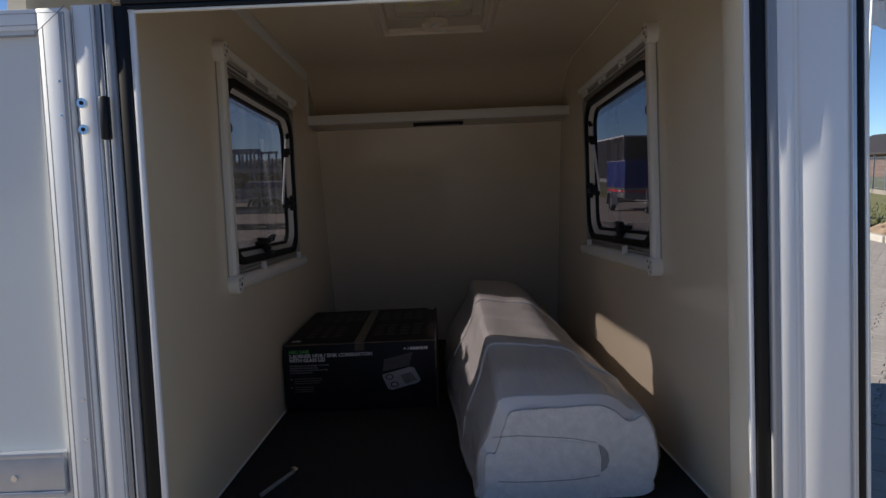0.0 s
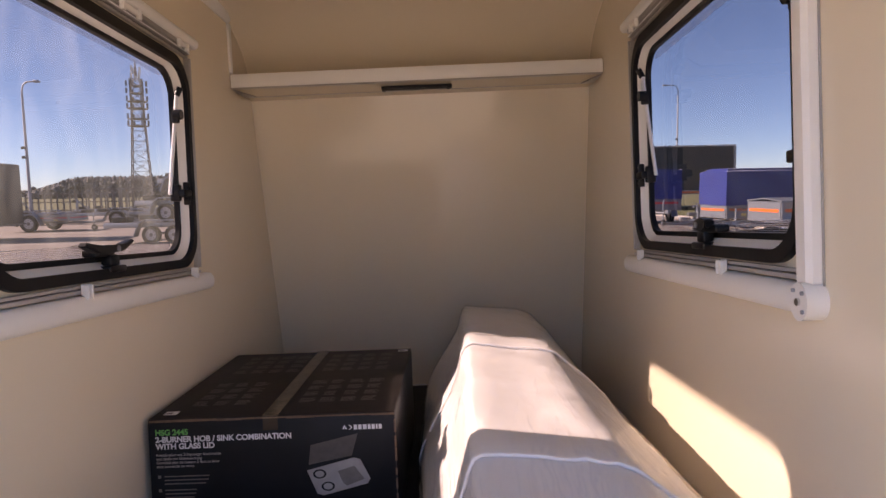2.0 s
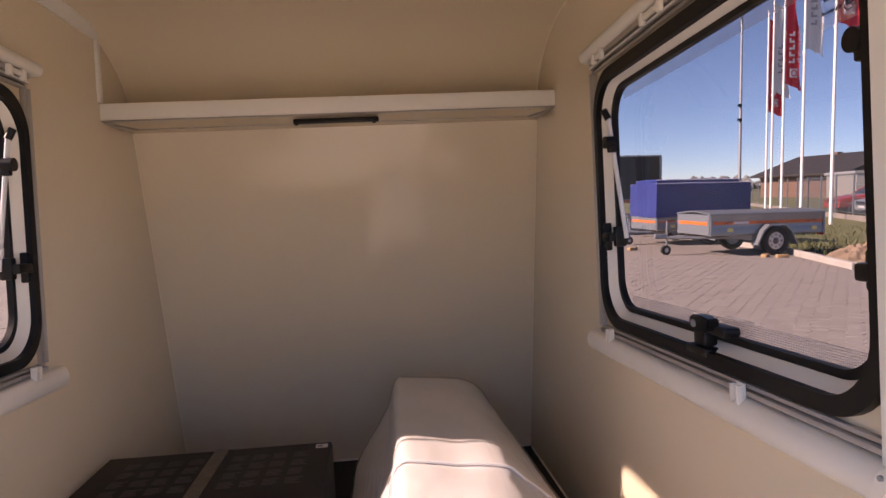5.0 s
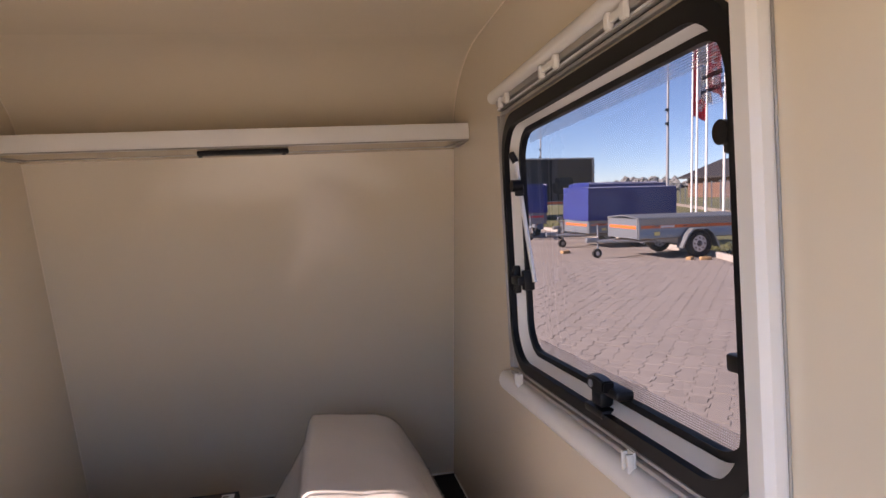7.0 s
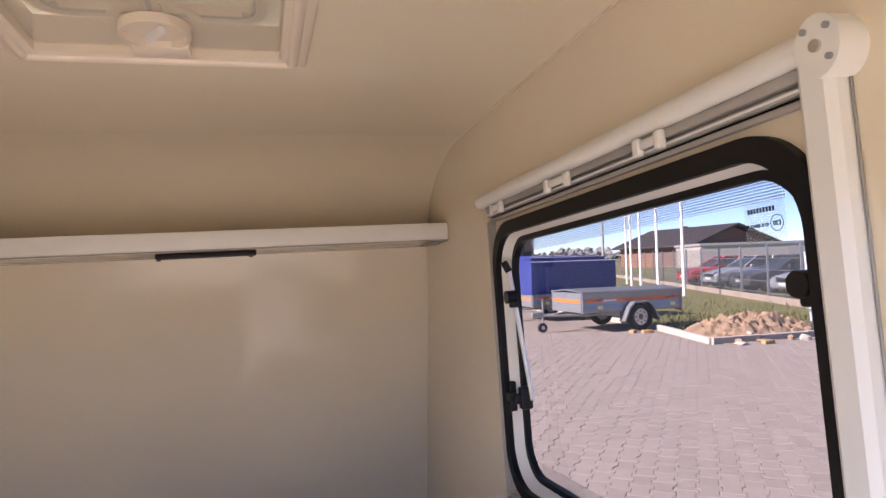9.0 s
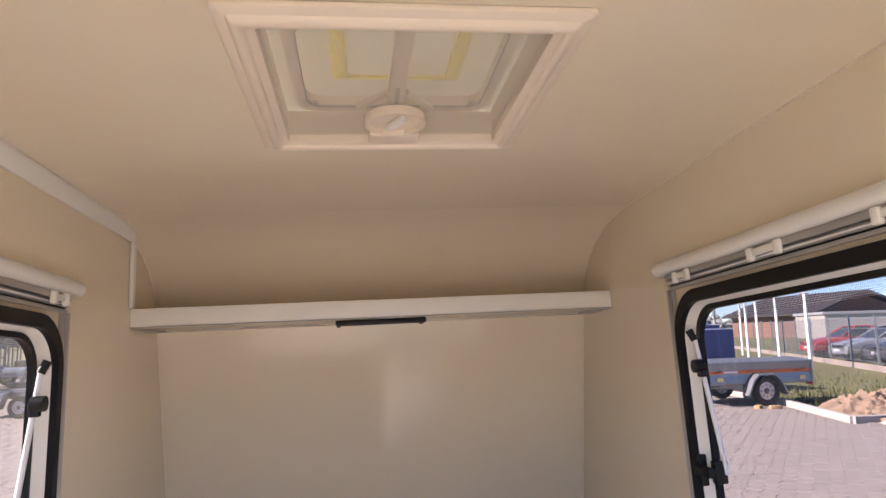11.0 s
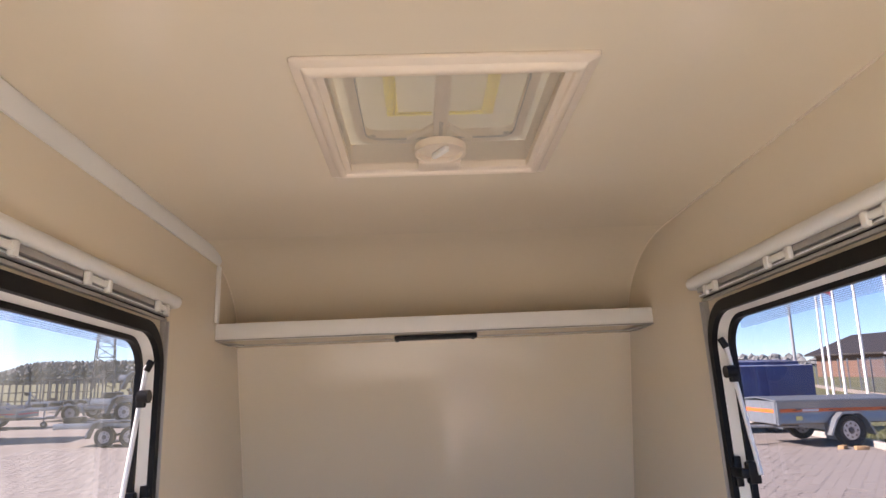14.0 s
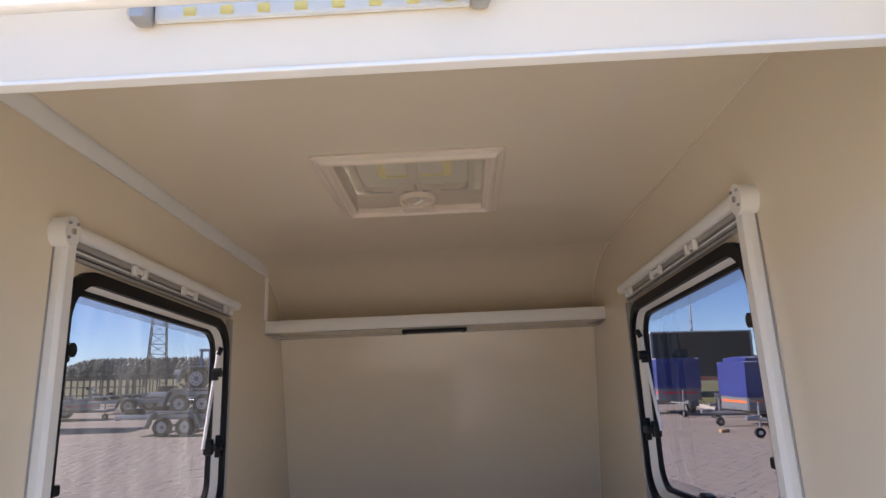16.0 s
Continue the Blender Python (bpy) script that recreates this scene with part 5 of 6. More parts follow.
# ---- masts, flags, lamps ----
def flag_mast(x, y, h, cloth, top, drop, width, bars):
    f = thing("flag_mast", pose(x, y, -0.05), "white flag mast with a hanging cloth flag", "flag mast", "flag masts by the fence")
    part("mast", rod(bmesh.new(), (0, 0, 0), (0, 0, h), 0.062, 0.042, n=14), POLE, f)
    part("collar", rod(bmesh.new(), (0, 0, top - drop - 0.2), (0, 0, top - drop - 0.1), 0.075, n=14), POLE, f)
    part("finial", rod(bmesh.new(), (0, 0, h), (0, 0, h + 0.06), 0.06, n=12), POLE, f)
    bm = bmesh.new()
    n, q = 12, 26
    g = [[bm.verts.new((0.06 + width * i / n * (0.55 + 0.45 * j / q) * 0.8, 0.09 * math.sin(i * 1.1 + j * 0.35 + x) * i / n, top - drop * j / q - 0.35 * (i / n) ** 1.3)) for i in range(n + 1)] for j in range(q + 1)]
    for j in range(q):
        for i in range(n):
            bm.faces.new((g[j][i], g[j][i + 1], g[j + 1][i + 1], g[j + 1][i]))
    fl = part("flag", bm, cloth, f, "red hanging flag" if cloth is RED else "white hanging flag")
    ink = WHITEC if cloth is RED else GREY
    zb = top - drop - 0.05
    bm = bmesh.new()
    for k in range(bars):
        zc = zb + 0.95 + 0.30 * k
        box(bm, 0.16, 0.16 + width * 0.26, -0.125, -0.115, zc, zc + 0.09)
        box(bm, 0.16 + width * (0.0 if k % 2 else 0.18), 0.16 + width * (0.08 if k % 2 else 0.26), -0.125, -0.115, zc + 0.09, zc + 0.21)
    part("flag_print", bm, ink, fl)
    if cloth is RED:
        sq = part("flag_mark", boxed(0.20, 0.20 + width * 0.36, -0.125, -0.115, zb + 0.30, zb + 0.30 + width * 0.40), WHITEC, fl)
        c = [[(0.20 + width * 0.20 + r * math.cos(radians(a)), zb + 0.30 + width * 0.20 + r * math.sin(radians(a))) for a in range(0, 360, 20)] for r in (width * 0.15, width * 0.10)]
        part("round_mark", ring(bmesh.new(), c[0], c[1], "y", -0.130, -0.1255), RED, sq)
        lettering("all about trailers", 0.26, 0.16 + width * 0.55, -0.12, zb + 0.95, WHITEC, fl, turn=(90, -90, 0))
    return f


for k, (x, y, c, tp_, dr, wd) in enumerate(((16.35, 23.2, RED, 10.6, 3.4, 1.1), (17.4, 26.4, WHITEC, 10.6, 3.6, 1.0), (18.5, 29.4, RED, 10.6, 4.5, 1.0), (19.9, 32.4, WHITEC, 10.6, 4.4, 1.0), (21.5, 35.4, RED, 10.6, 5.0, 1.0))):
    flag_mast(x, y, 11.0, c, tp_, dr, wd, 5)


def street_lamp(x, y, h, arm, label):
    l = thing("street_lamp", pose(x, y, -0.05), label, "street lamp", "street lamps round the yard")
    part("post", rod(bmesh.new(), (0, 0, 0), (0, 0, h - 0.6), 0.10, 0.06, n=12), GREY, l)
    bm = bmesh.new()
    pts = [(0, 0, h - 0.6)] + [(arm * (1 - math.cos(radians(a))), 0, h - 0.6 + 0.6 * math.sin(radians(a))) for a in range(15, 91, 15)] + [(arm * 1.9, 0, h + 0.02)]
    bead(bm, pts, 0.045, 8)
    part("arm", bm, GREY, l)
    part("lamp_head", boxed(*sorted((arm * 1.9, arm * 2.7)), -0.12, 0.12, h - 0.05, h + 0.08, bevel=0.03), GREY, l)
    for z in (h * 0.45, h * 0.52):
        part("bracket_box", boxed(-0.22, 0.0, -0.16, -0.02, z - 0.08, z + 0.08, bevel=0.01), BLACKP, l)
    return l


street_lamp(21.7, 38.4, 12.2, -0.5, "grey street lamp post with a curved arm and camera boxes")
street_lamp(24.2, 69.0, 11.6, -0.6, "tall thin grey street lamp post")
street_lamp(-25.0, 39.0, 8.0, 0.4, "grey street lamp post by the yard")

# ---- mesh fence, cars and the house behind it ----
fn = thing("mesh_fence", m=pose(14.2, 14.0, 0, 0, 0, -22.8), label="grey welded wire fence with steel posts on a concrete base", category="fence")
FX = 0.0
for k in range(18):
    y = 2.5 * k
    pst = part("post", boxed(FX - 0.03, FX + 0.03, y - 0.03, y + 0.03, -0.1, 1.85), GALV, fn)
    if k < 17:
        part("base_board", boxed(FX - 0.025, FX + 0.025, y + 0.031, y + 2.469, -0.1, 0.16), SLAB, fn)
        bm = bmesh.new()
        if k < 9:
            for j in range(30):
                yy = y + 0.08 + j * 0.081
                box(bm, FX - 0.003, FX + 0.003, yy - 0.003, yy + 0.003, 0.2, 1.78)
        for z in (0.25, 0.62, 1.0, 1.38, 1.72):
            for e in (-0.012, 0.012):
                box(bm, FX + e - 0.004, FX + e + 0.004, y + 0.03, y + 2.47, z - 0.006, z + 0.006)
        part("wire_panel", bm, GALV, fn)
gt = thing("fence_section", m=Matrix(), label="loose galvanised fence frame leaning by the soil heap", category="fence frame")
for a, b in (((11.9, 12.9, 0.0), (14.2, 12.3, 0.0)), ((11.9, 12.95, 0.25), (14.2, 12.35, 0.25)), ((12.1, 13.2, 1.55), (14.3, 12.6, 1.6)), ((11.9, 12.9, 0.0), (12.1, 13.2, 1.55)), ((12.9, 12.65, 0.0), (13.05, 12.95, 1.58)), ((13.6, 12.45, 0.0), (13.8, 12.75, 1.6))):
    part("bar", rod(bmesh.new(), a, b, 0.035, n=8), GALV, gt)


def car(m, paint, label, wagon=True):
    c = thing("car", m, label, "car", "cars parked behind the fence")
    roof_end = 4.1 if wagon else 3.4
    prof = [(0.0, 0.35), (0.02, 0.62), (0.12, 0.72), (1.05, 0.92), (1.55, 0.97), (4.35, 0.98), (4.5, 0.85), (4.5, 0.35)]
    bm = bmesh.new()
    rows = []
    for y, f in ((-0.86, 0.90), (-0.84, 0.97), (-0.70, 1.0), (0.70, 1.0), (0.84, 0.97), (0.86, 0.90)):
        rows.append([bm.verts.new((2.25 + (x - 2.25) * (0.96 + 0.04 * f), y, 0.2 + (z - 0.2) * f)) for x, z in prof])
    for a, b in zip(rows, rows[1:]):
        for k in range(len(prof)):
            bm.faces.new((a[k], a[(k + 1) % len(prof)], b[(k + 1) % len(prof)], b[k]))
    bm.faces.new(rows[0])
    bm.faces.new(rows[-1][::-1])
    body = part("body", bm, paint, c)
    bm = bmesh.new()
    low = [(1.25, 0.94), (roof_end + 0.35, 0.95)]
    top = [(2.05, 1.42), (roof_end - 0.1, 1.43)]
    a = [bm.verts.new(p) for p in ((low[0][0], -0.78, low[0][1]), (low[1][0], -0.78, low[1][1]), (low[1][0], 0.78, low[1][1]), (low[0][0], 0.78, low[0][1]))]
    b = [bm.verts.new(p) for p in ((top[0][0], -0.60, top[0][1]), (top[1][0], -0.60, top[1][1]), (top[1][0], 0.60, top[1][1]), (top[0][0], 0.60, top[0][1]))]
    for k in range(4):
        bm.faces.new((a[k], a[(k + 1) % 4], b[(k + 1) % 4], b[k]))
    part("windows", bm, CARGL, c, "dark car windows")
    part("roof", boxed(2.0, roof_end - 0.05, -0.615, 0.615, 1.425, 1.47, bevel=0.02), paint, c)
    for s in (-1, 1):
        for x0, x1 in ((1.30, 2.06), (2.75, 2.78), (roof_end + 0.3, roof_end - 0.1)):
            part("pillar", rod(bmesh.new(), (x0, s * 0.785, 0.95), (x1, s * 0.61, 1.44), 0.035, n=6), paint, c)
        part("headlight", boxed(0.02, 0.28, *sorted((s * 0.52, s * 0.80)), 0.60, 0.74, bevel=0.03), CLEAR, c)
        part("mirror", boxed(1.55, 1.70, *sorted((s * 0.86, s * 1.0)), 0.95, 1.08, bevel=0.03), paint, c)
        for x in (0.85, 3.55):
            part("wheel_arch", rod(bmesh.new(), (x, s * 0.868, 0.33), (x, s * 0.60, 0.33), 0.37, n=24), RUBBER, c)
            part("wheel", rod(bmesh.new(), (x, s * 0.875, 0.31), (x, s * 0.66, 0.31), 0.31, n=24), TYRE, c)
            rm = part("rim", rod(bmesh.new(), (x, s * 0.885, 0.31), (x, s * 0.876, 0.31), 0.21, n=20), RIM, c)
            bm = bmesh.new()
            for k in range(5):
                an = 2 * math.pi * (k + 0.5) / 5
                rod(bm, (x + 0.13 * math.cos(an), s * 0.886, 0.31 + 0.13 * math.sin(an)), (x + 0.13 * math.cos(an), s * 0.8885, 0.31 + 0.13 * math.sin(an)), 0.045, n=8)
            part("rim_opening", bm, RUBBER, rm)
    part("grille", boxed(-0.005, 0.05, -0.45, 0.45, 0.52, 0.66, bevel=0.01), RUBBER, c)
    part("number_plate", boxed(-0.012, -0.006, -0.26, 0.26, 0.40, 0.50), PRINTW, c)
    part("bumper", boxed(-0.03, 0.25, -0.80, 0.80, 0.28, 0.42, bevel=0.05), paint, c)
    return c


car(pose(17.7, 19.6, 0.0, 0, 0, -14), CARS, "silver estate car parked behind the fence")
car(pose(19.0, 23.2, 0.0, 0, 0, -14), CARD2, "dark grey car parked behind the fence")
car(pose(20.4, 26.8, 0.0, 0, 0, -14), CARS, "silver hatchback parked behind the fence", False)
car(pose(22.0, 30.8, 0.0, 0, 0, -14), CARR, "red car parked behind the fence")

hs = thing("house", pose(62.0, 82.0, -0.05, 0, 0, 90), "long brown brick house with a dark low roof", "house")
part("wall", boxed(-9, 9, -6.3, 6.3, 0, 3.0), BRICK, hs)
part("roof", prism(bmesh.new(), [(-7.4, 2.8), (0, 5.5), (7.4, 2.8), (7.4, 3.05), (0, 5.8), (-7.4, 3.05)], "x", -10, 10), ROOF, hs)
part("gable", prism(bmesh.new(), [(-6.3, 3.0), (6.3, 3.0), (0, 5.25)], "x", -9, -8.8), BRICK, hs)
part("gable", prism(bmesh.new(), [(-6.3, 3.0), (6.3, 3.0), (0, 5.25)], "x", 8.8, 9), BRICK, hs)
part("chimney", boxed(1.0, 1.7, -0.4, 0.4, 4.6, 6.0), BRICK, hs)
for x in (-6.5, -3.2, 0.4, 3.6, 6.8):
    wn = part("window", boxed(x - 0.7, x + 0.7, -6.36, -6.28, 1.0, 2.3), POLE, hs)
    part("pane", boxed(x - 0.6, x + 0.6, -6.38, -6.365, 1.1, 2.2), CARGL, wn)
for y in (-4.4, -1.6, 1.6, 4.4):
    wn = part("window", boxed(-9.06, -8.98, y - 0.6, y + 0.6, 1.0, 2.3), POLE, hs)
    part("pane", boxed(-9.08, -9.065, y - 0.5, y + 0.5, 1.1, 2.2), CARGL, wn)
# added, never in view: holds low sky light off the end wall
bh = thing("sales_hall", pose(0, -14.0, -0.05), "unseen plain grey block added behind the caravan against low sky light", "building")
part("wall", boxed(-22, 14, -9, 0, 0, 3.3), GREY, bh)
part("roof", boxed(-22.3, 14.3, -9.3, 0.3, 3.3, 3.6), ROOF, bh)
part("plinth", boxed(-22, 14, 0.001, 0.06, 0, 0.4), KERB, bh)
hl = thing("industrial_hall", pose(66, 66, -0.05, 0, 0, -20), "grey flat industrial hall far behind the cars", "building")
part("wall", boxed(-14, 14, -5, 5, 0, 2.7), TRACK, hl)
part("roof", boxed(-14.2, 14.2, -5.2, 5.2, 2.7, 3.0), GREY, hl)
part("gate", boxed(-4, 0, -5.06, -4.99, 0, 2.4), GREY, hl)

# ---- the other side of the yard: stacked transporters ----
def transporter(m, x0, x1, label, group="transporters in the yard", r=0.225, rails=None, axles=(-0.28, 0.28), deck=GALVD, rail_m=BLUES):
    t = thing("car_transporter", m, label, "trailer", group)
    hw = 0.9
    for s in (-1, 1):
        part("side_beam", boxed(x0, x1, s * hw - 0.04, s * hw + 0.04, 0.40, 0.52, bevel=0.006), GALV, t)
        part("deck_plank", boxed(x0 + 0.05, x1 - 0.05, *sorted((s * 0.30, s * 0.84)), 0.50, 0.53), deck, t)
        for ax in axles:
            wheel(t, ax, s * (hw + 0.14), r, 0.17)
        bm = bmesh.new()
        a, b = axles[0] - r * 1.35, axles[-1] + r * 1.35
        pts = [(a - 0.10, 0.22), (a + 0.02, 0.52), (a + 0.14, 0.60), (b - 0.14, 0.60), (b - 0.02, 0.52), (b + 0.10, 0.22)]
        ins = [(p[0] * 0.965, p[1] - 0.03) for p in pts]
        prism(bm, pts + ins[::-1], "y", s * (hw + 0.14) - 0.11, s * (hw + 0.14) + 0.11)
        part("fender", bm, GALV, t)
        part("drawbar", rod(bmesh.new(), (x1, s * 0.6, 0.44), (x1 + 1.1, s * 0.05, 0.44), 0.035, n=8), GALV, t)
        if rails:
            part("rail", boxed(x0 + 0.6, x1 - 1.2, s * hw - 0.03, s * hw + 0.03, rails, rails + 0.07), rail_m, t)
            for k in range(9):
                x = x0 + 0.65 + k * (x1 - x0 - 1.9) / 8
                part("upright", boxed(x - 0.025, x + 0.025, s * hw - 0.025, s * hw + 0.025, 0.525, rails), rail_m, t)
    for k in range(6):
        x = x0 + 0.1 + k * (x1 - x0 - 0.2) / 5
        part("cross_member", boxed(x - 0.03, x + 0.03, -0.86, 0.86, 0.42, 0.495), GALVD, t)
    for ax in axles:
        part("axle", rod(bmesh.new(), (ax, -0.95, r), (ax, 0.95, r), 0.03, n=8), GALV, t)
        part("hanger", boxed(ax - 0.05, ax + 0.05, -0.86, -0.78, r, 0.42), GALV, t)
        part("hanger", boxed(ax - 0.05, ax + 0.05, 0.78, 0.86, r, 0.42), GALV, t)
    wp = part("winch_post", boxed(x1 - 0.34, x1 - 0.26, -0.04, 0.04, 0.50, 1.05, bevel=0.006), GALV, t)
    part("winch", rod(bmesh.new(), (x1 - 0.40, -0.10, 0.98), (x1 - 0.40, 0.10, 0.98), 0.07, n=12), BLACKP, wp)
    part("winch_brace", rod(bmesh.new(), (x1 - 0.30, 0, 1.0), (x1 + 0.3, 0, 0.48), 0.025, n=8), GALV, wp)
    for s in (-1, 1):
        part("spare_fastener", boxed(x0 + 0.15, x0 + 0.55, *sorted((s * 0.55, s * 0.84)), 0.531, 0.66, bevel=0.02), BLACKP, t)
    part("tail_lamp_bar", boxed(x0 - 0.06, x0 - 0.002, -0.85, 0.85, 0.38, 0.50), GALV, t)
    return t


LAB = "galvanised twin-axle car transporter, one of a stack"
transporter(pose(-6.9, 17.5, 0), -1.5, 2.2, LAB)
transporter(pose(-6.55, 17.6, 0.535), -1.1, 2.6, LAB)
transporter(pose(-6.2, 17.7, 1.07), -0.9, 2.7, "twin-axle transporter with blue side rails on top of the stack", rails=0.95, r=0.29)
transporter(pose(-13.2, 27.2, 0, 0, 0, 5), -1.6, 1.6, "single-axle galvanised flat trailer", r=0.30, axles=(0.0,))
transporter(pose(-6.5, 25.0, 0, 0, 0, -4), -2.2, 2.2, "galvanised flat trailer beyond the stack", r=0.28)
transporter(pose(-18.0, 28.5, 0, 0, 0, 4), -2.4, 2.2, "flat trailer of weathered steel far across the yard", r=0.28)
transporter(pose(-10.5, 29.5, 0, 0, 0, 0), -2.2, 2.2, "galvanised flat trailer far across the yard", r=0.28)
transporter(pose(-22.5, 31.0, 0, 0, 0, 8), -2.4, 2.4, "galvanised flat trailer far across the yard", r=0.28)
transporter(pose(-16.5, 34.0, 0, 0, 0, 0), -2.4, 2.4, "flat trailer with uprights far across the yard", rails=1.5, r=0.28, rail_m=GALVD)
utility_trailer(pose(-14.2, 23.2, 0, 0, 0, 182), length=2.4, z0=0.35, z1=0.55, label="low trailer with a red side stripe", stripe=RED, group="transporters in the yard")
utility_trailer(pose(-20.5, 25.5, 0, 0, 0, 175), length=2.6, z0=0.40, z1=0.70, label="open galvanised utility trailer in the yard", stripe=RED, group="transporters in the yard")
utility_trailer(pose(-9.5, 34.0, 0, 0, 0, 180), length=2.6, z0=0.40, z1=0.75, tarp=0.4, label="low blue covered trailer across the yard", group="transporters in the yard")

bt = thing("box_trailer", pose(-13.6, 18.6, 0, 0, 0, 10), "dark enclosed box trailer in shade", "trailer")
part("body", boxed(-1.3, 1.3, -0.9, 0.9, 0.45, 2.15, bevel=0.05), DARKT, bt)
part("frame_edge", boxed(-1.32, 1.32, -0.92, 0.92, 0.40, 0.449), GALVD, bt)
for s in (-1, 1):
    wheel(bt, 0.0, s * 1.02, 0.32)
    fender(bt, 0.0, s * 1.02, 0.32, 0.22)
part("axle", rod(bmesh.new(), (0, -0.95, 0.36), (0, 0.95, 0.36), 0.09, n=8), GALVD, bt)

pf = thing("palisade_fence", m=Matrix(), label="pale upright palisade fence at the yard's edge", category="fence")
for k in range(3):
    part("rail", boxed(-27, -19.8, 41.0, 41.05, 0.3 + 0.5 * k, 0.36 + 0.5 * k), GALVD, pf)
for k in range(19):
    x = -27 + 0.4 * k
    part("pale", boxed(x - 0.05, x + 0.05, 40.96, 40.995, -0.05, 1.45), GALVD, pf)

# lattice mast; its backlit darkness is put into the dark steel colour
TX, TY = -58.2, 122.0
tw = thing("lattice_mast", pose(TX, TY, -0.1, 0, 0, 20) @ Matrix.Diagonal((0.86, 0.86, 0.735, 1)), "tall steel lattice radio mast with aerial platforms", "mast")
H = 31.0


def half(z):
    return 2.1 - 0.9 * min(1.0, z / 22.0)


lv = [H * k / 12 for k in range(13)]
for sx, sy in ((-1, -1), (1, -1), (1, 1), (-1, 1)):
    bm = bmesh.new()
    bead(bm, [(sx * half(z), sy * half(z), z) for z in lv], 0.13, 6)
    part("leg", bm, GALVD, tw)
for za, zb in zip(lv, lv[1:]):
    bm = bmesh.new()
    for (ax, ay), (bx_, by_) in (((-1, -1), (1, -1)), ((1, -1), (1, 1)), ((1, 1), (-1, 1)), ((-1, 1), (-1, -1))):
        h0, h1 = half(za), half(zb)
        rod(bm, (ax * h0, ay * h0, za), (bx_ * h1, by_ * h1, zb), 0.06, n=5)
        rod(bm, (bx_ * h0, by_ * h0, za), (ax * h1, ay * h1, zb), 0.06, n=5)
        rod(bm, (ax * h1, ay * h1, zb), (bx_ * h1, by_ * h1, zb), 0.06, n=5)
    part("bracing", bm, GALVD, tw)
for z in (19.2, 21.0, 23.6, 25.4, 27.4, 29.2):
    pl = part("platform", rod(bmesh.new(), (0, 0, z), (0, 0, z + 0.2), 2.1 if z < 26 else 1.4, n=16), GALVD, tw)
    for k in range(6):
        a = 2 * math.pi * k / 6
        part("aerial", boxed(2.0 * math.cos(a) - 0.2, 2.0 * math.cos(a) + 0.2, 2.0 * math.sin(a) - 0.2, 2.0 * math.sin(a) + 0.2, z + 0.2, z + 1.5), GALV if k % 2 else GALVD, pl)
part("top_spike", rod(bmesh.new(), (0, 0, 31), (0, 0, 36), 0.35, 0.1, n=8), GALVD, tw)
for k in range(10):
    a = k * 2.4
    part("aerial", boxed(0.9 * math.cos(a) - 0.2, 0.9 * math.cos(a) + 0.2, 0.9 * math.sin(a) - 0.2, 0.9 * math.sin(a) + 0.2, 29.5 + 0.4 * k, 31.0 + 0.4 * k), POLE, tw)

# far woods: thousands of small conifer clumps
rng = random.Random(9)
verts, faces = [], []


def clump(x, y, h, w):
    n = len(verts)
    k = 7
    for z, r in ((0, 0.5), (h * 0.30, 1.0), (h * 0.62, 0.85), (h * 0.85, 0.5)):
        for i in range(k):
            a = 2 * math.pi * i / k + z
            q = w * r * rng.uniform(0.7, 1.25)
            verts.append((x + q * math.cos(a), y + q * math.sin(a), z + rng.uniform(-0.06, 0.06) * h))
    verts.append((x + rng.uniform(-0.3, 0.3) * w, y, h))
    for j in range(3):
        for i in range(k):
            faces.append((n + j * k + i, n + j * k + (i + 1) % k, n + (j + 1) * k + (i + 1) % k, n + (j + 1) * k + i))
    for i in range(k):
        faces.append((n + 3 * k + i, n + 3 * k + (i + 1) % k, n + 4 * k))


for k in range(4200):
    d = rng.uniform(-0.66, -0.10)
    y = rng.uniform(330, 370)
    edge = min(1.0, 0.35 + (d + 0.66) * 9)
    clump(d * y, y, rng.uniform(7.5, 12.0) * edge, rng.uniform(1.0, 1.9))
for k in range(900):
    d = rng.uniform(-1.6, 1.8)
    y = rng.uniform(700, 780)
    clump(d * y, y, rng.uniform(6, 14), rng.uniform(4, 8))
for k in range(60):
    d = rng.uniform(0.50, 0.60)
    y = rng.uniform(240, 260)
    clump(d * y, y, rng.uniform(4, 7), rng.uniform(2, 3))
me = bpy.data.meshes.new("far_woods")
me.from_pydata(verts, [], faces)
me.materials.append(WOOD)
tagged(new("far_woods", me), "pine woods along the horizon, haze put into their colour", "woods", kind="stuff")

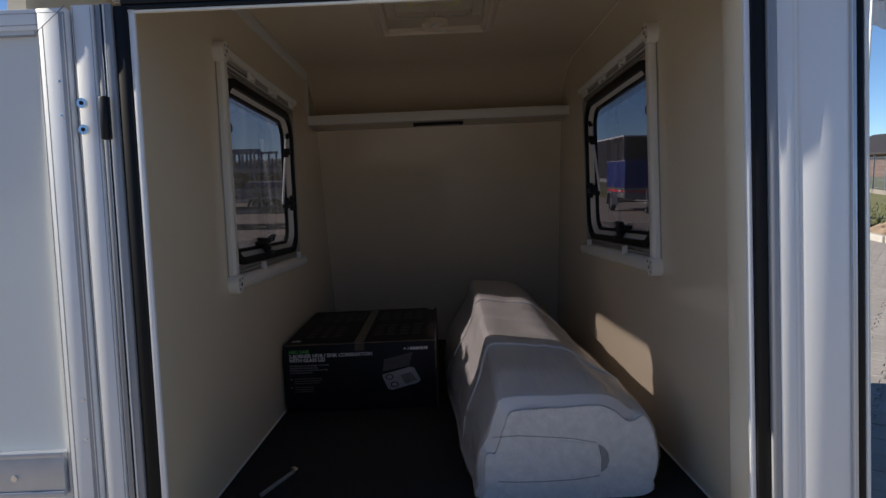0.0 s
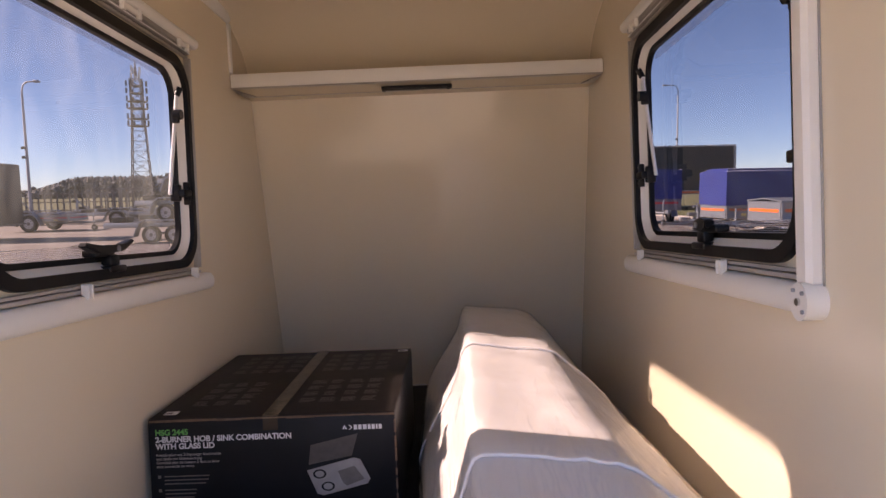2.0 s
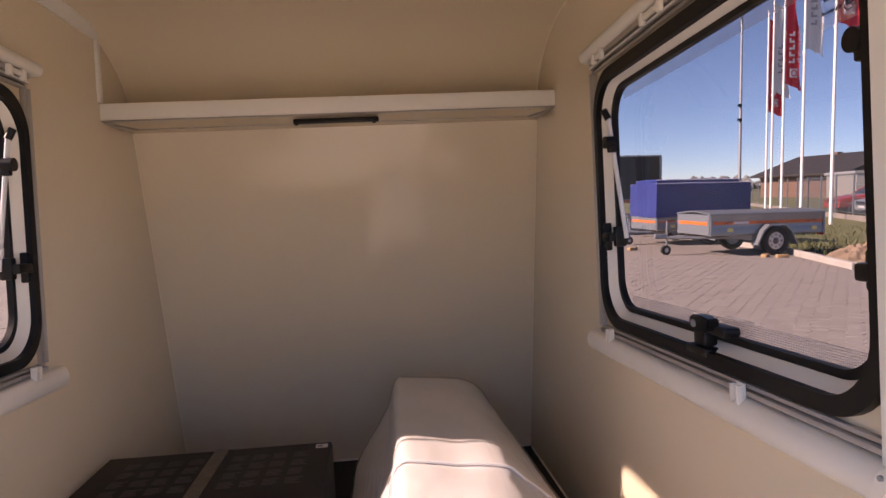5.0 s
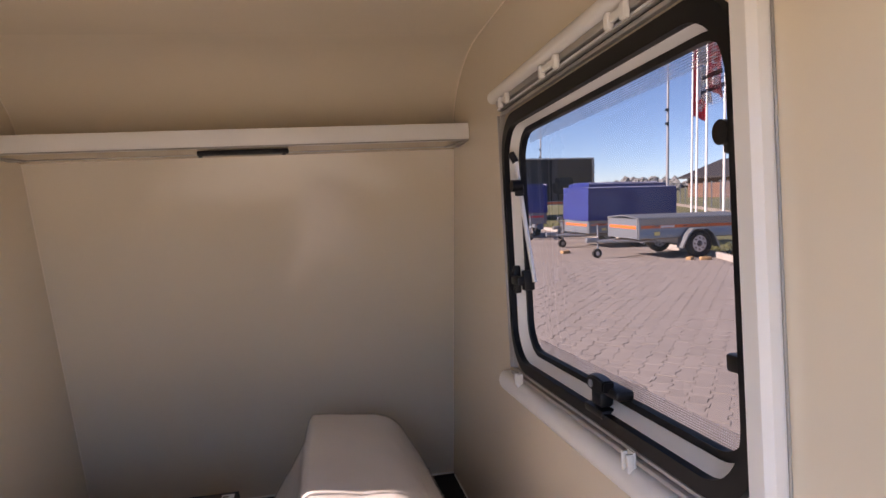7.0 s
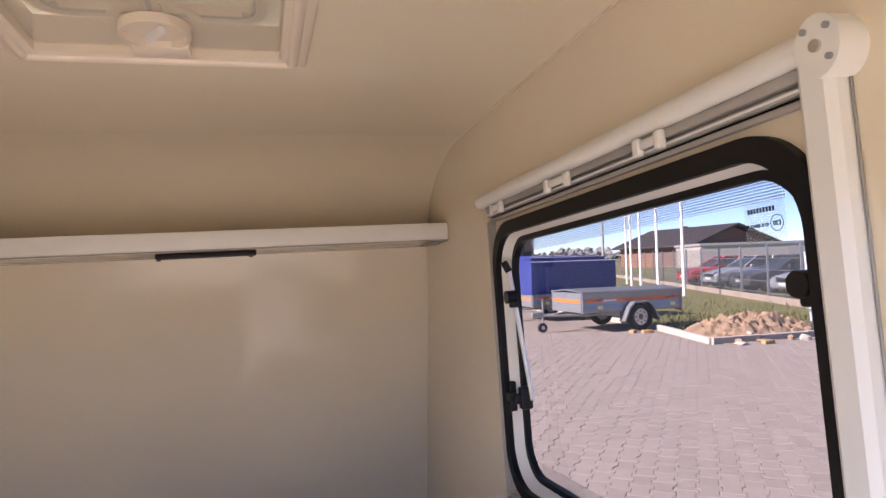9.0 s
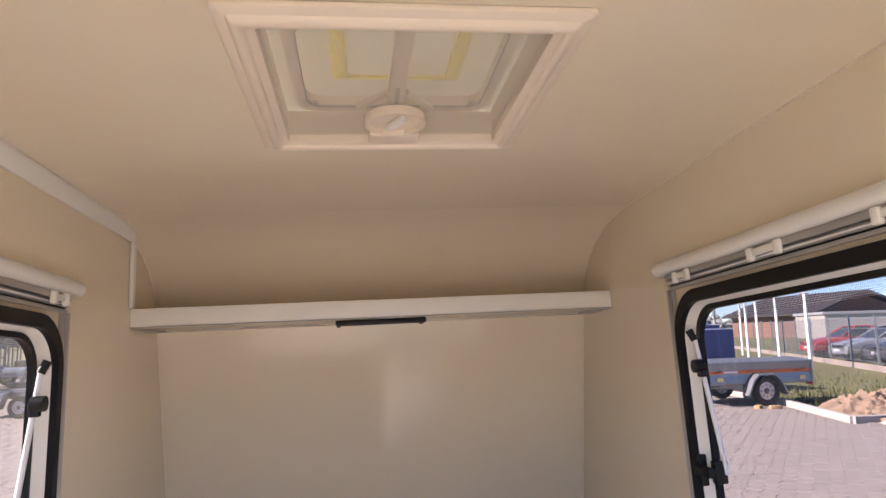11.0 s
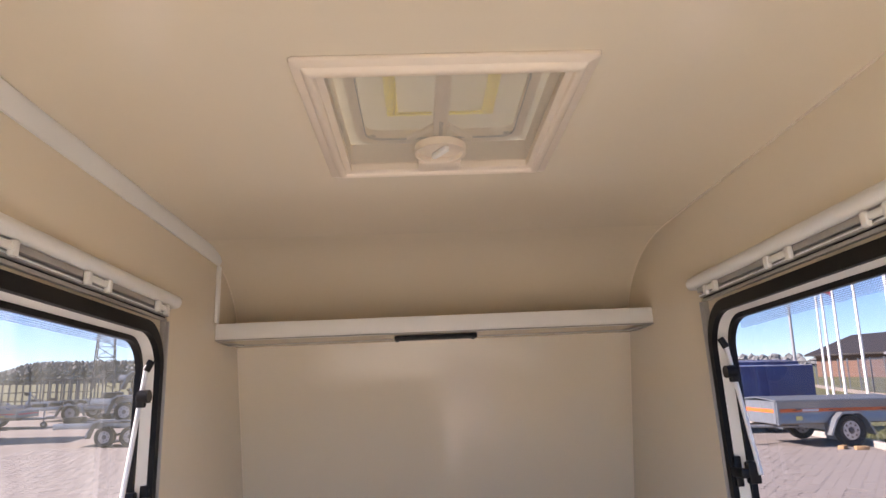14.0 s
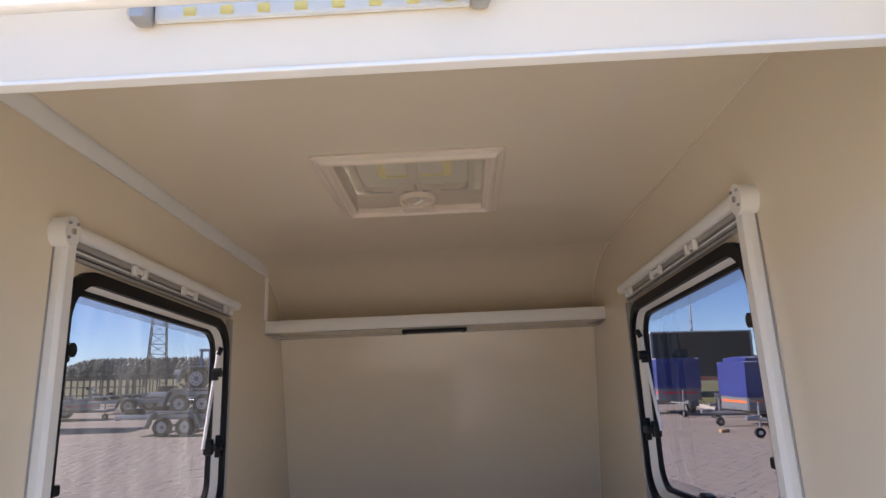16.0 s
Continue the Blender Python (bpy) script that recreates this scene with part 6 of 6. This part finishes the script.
# ---- interlocking pavers ----
outline = [(-0.080, -0.098), (0.080, -0.098), (0.080, -0.057), (0.058, -0.038), (0.058, 0.038), (0.080, 0.057), (0.080, 0.098), (-0.080, 0.098), (-0.080, 0.057), (-0.058, 0.038), (-0.058, -0.038), (-0.080, -0.057)]


CA, SA = math.cos(radians(-38)), math.sin(radians(-38))


def paver_geometry(cx, cy, dz, verts, faces):
    n, k = len(verts), len(outline)
    for f, z in ((1.0, -0.02), (1.0, -0.002), (0.965, 0.0)):
        verts.extend((cx + (x * CA - y * SA) * f, cy + (x * SA + y * CA) * f, z + dz) for x, y in outline)
    for r in (0, 1):
        for i in range(k):
            faces.append((n + r * k + i, n + r * k + (i + 1) % k, n + (r + 1) * k + (i + 1) % k, n + (r + 1) * k + i))
    faces.append(tuple(range(n + 2 * k, n + 3 * k)))


pv, pf_ = [], []
paver_geometry(0, 0, 0, pv, pf_)
one = bpy.data.meshes.new("paver")
one.from_pydata(pv, [], pf_)
one.materials.append(PAVE)
floor_thing = bpy.data.objects["pavement"]
rng = random.Random(21)
verts, faces = [], []
count = 0
PX, PY = 0.142, 0.202
for i in range(-160, 170):
    for j in range(-110, 110):
        u, w = i * PX, j * PY + (i % 2) * PY / 2
        x, y = u * CA - w * SA, u * SA + w * CA
        right = 0.95 < x < (8.2 if y > 10.85 else 10.5) and -1.0 < y < 13.9 and not (x > 7.4 and y > 10.85 and x > 7.45 + (y - 10.9) * 0.235)
        left = -8.8 < x < -0.95 and 4.5 < y < 16.5
        if right or left:
            dz = rng.uniform(-0.003, 0.002)
            if right and 1.7 < x < 3.9 and 4.6 < y < 9.4 and count < 300:
                p = new("paver", one)
                p.parent = floor_thing
                p.matrix_basis = pose(x, y, dz)
                count += 1
            else:
                paver_geometry(x, y, dz, verts, faces)
me = bpy.data.meshes.new("paver_field")
me.from_pydata(verts, [], faces)
me.materials.append(PAVE)
pvf = new("paver_field", me)
pvf.parent = floor_thing
tagged(pvf, "interlocking grey-pink concrete pavers", kind="stuff")
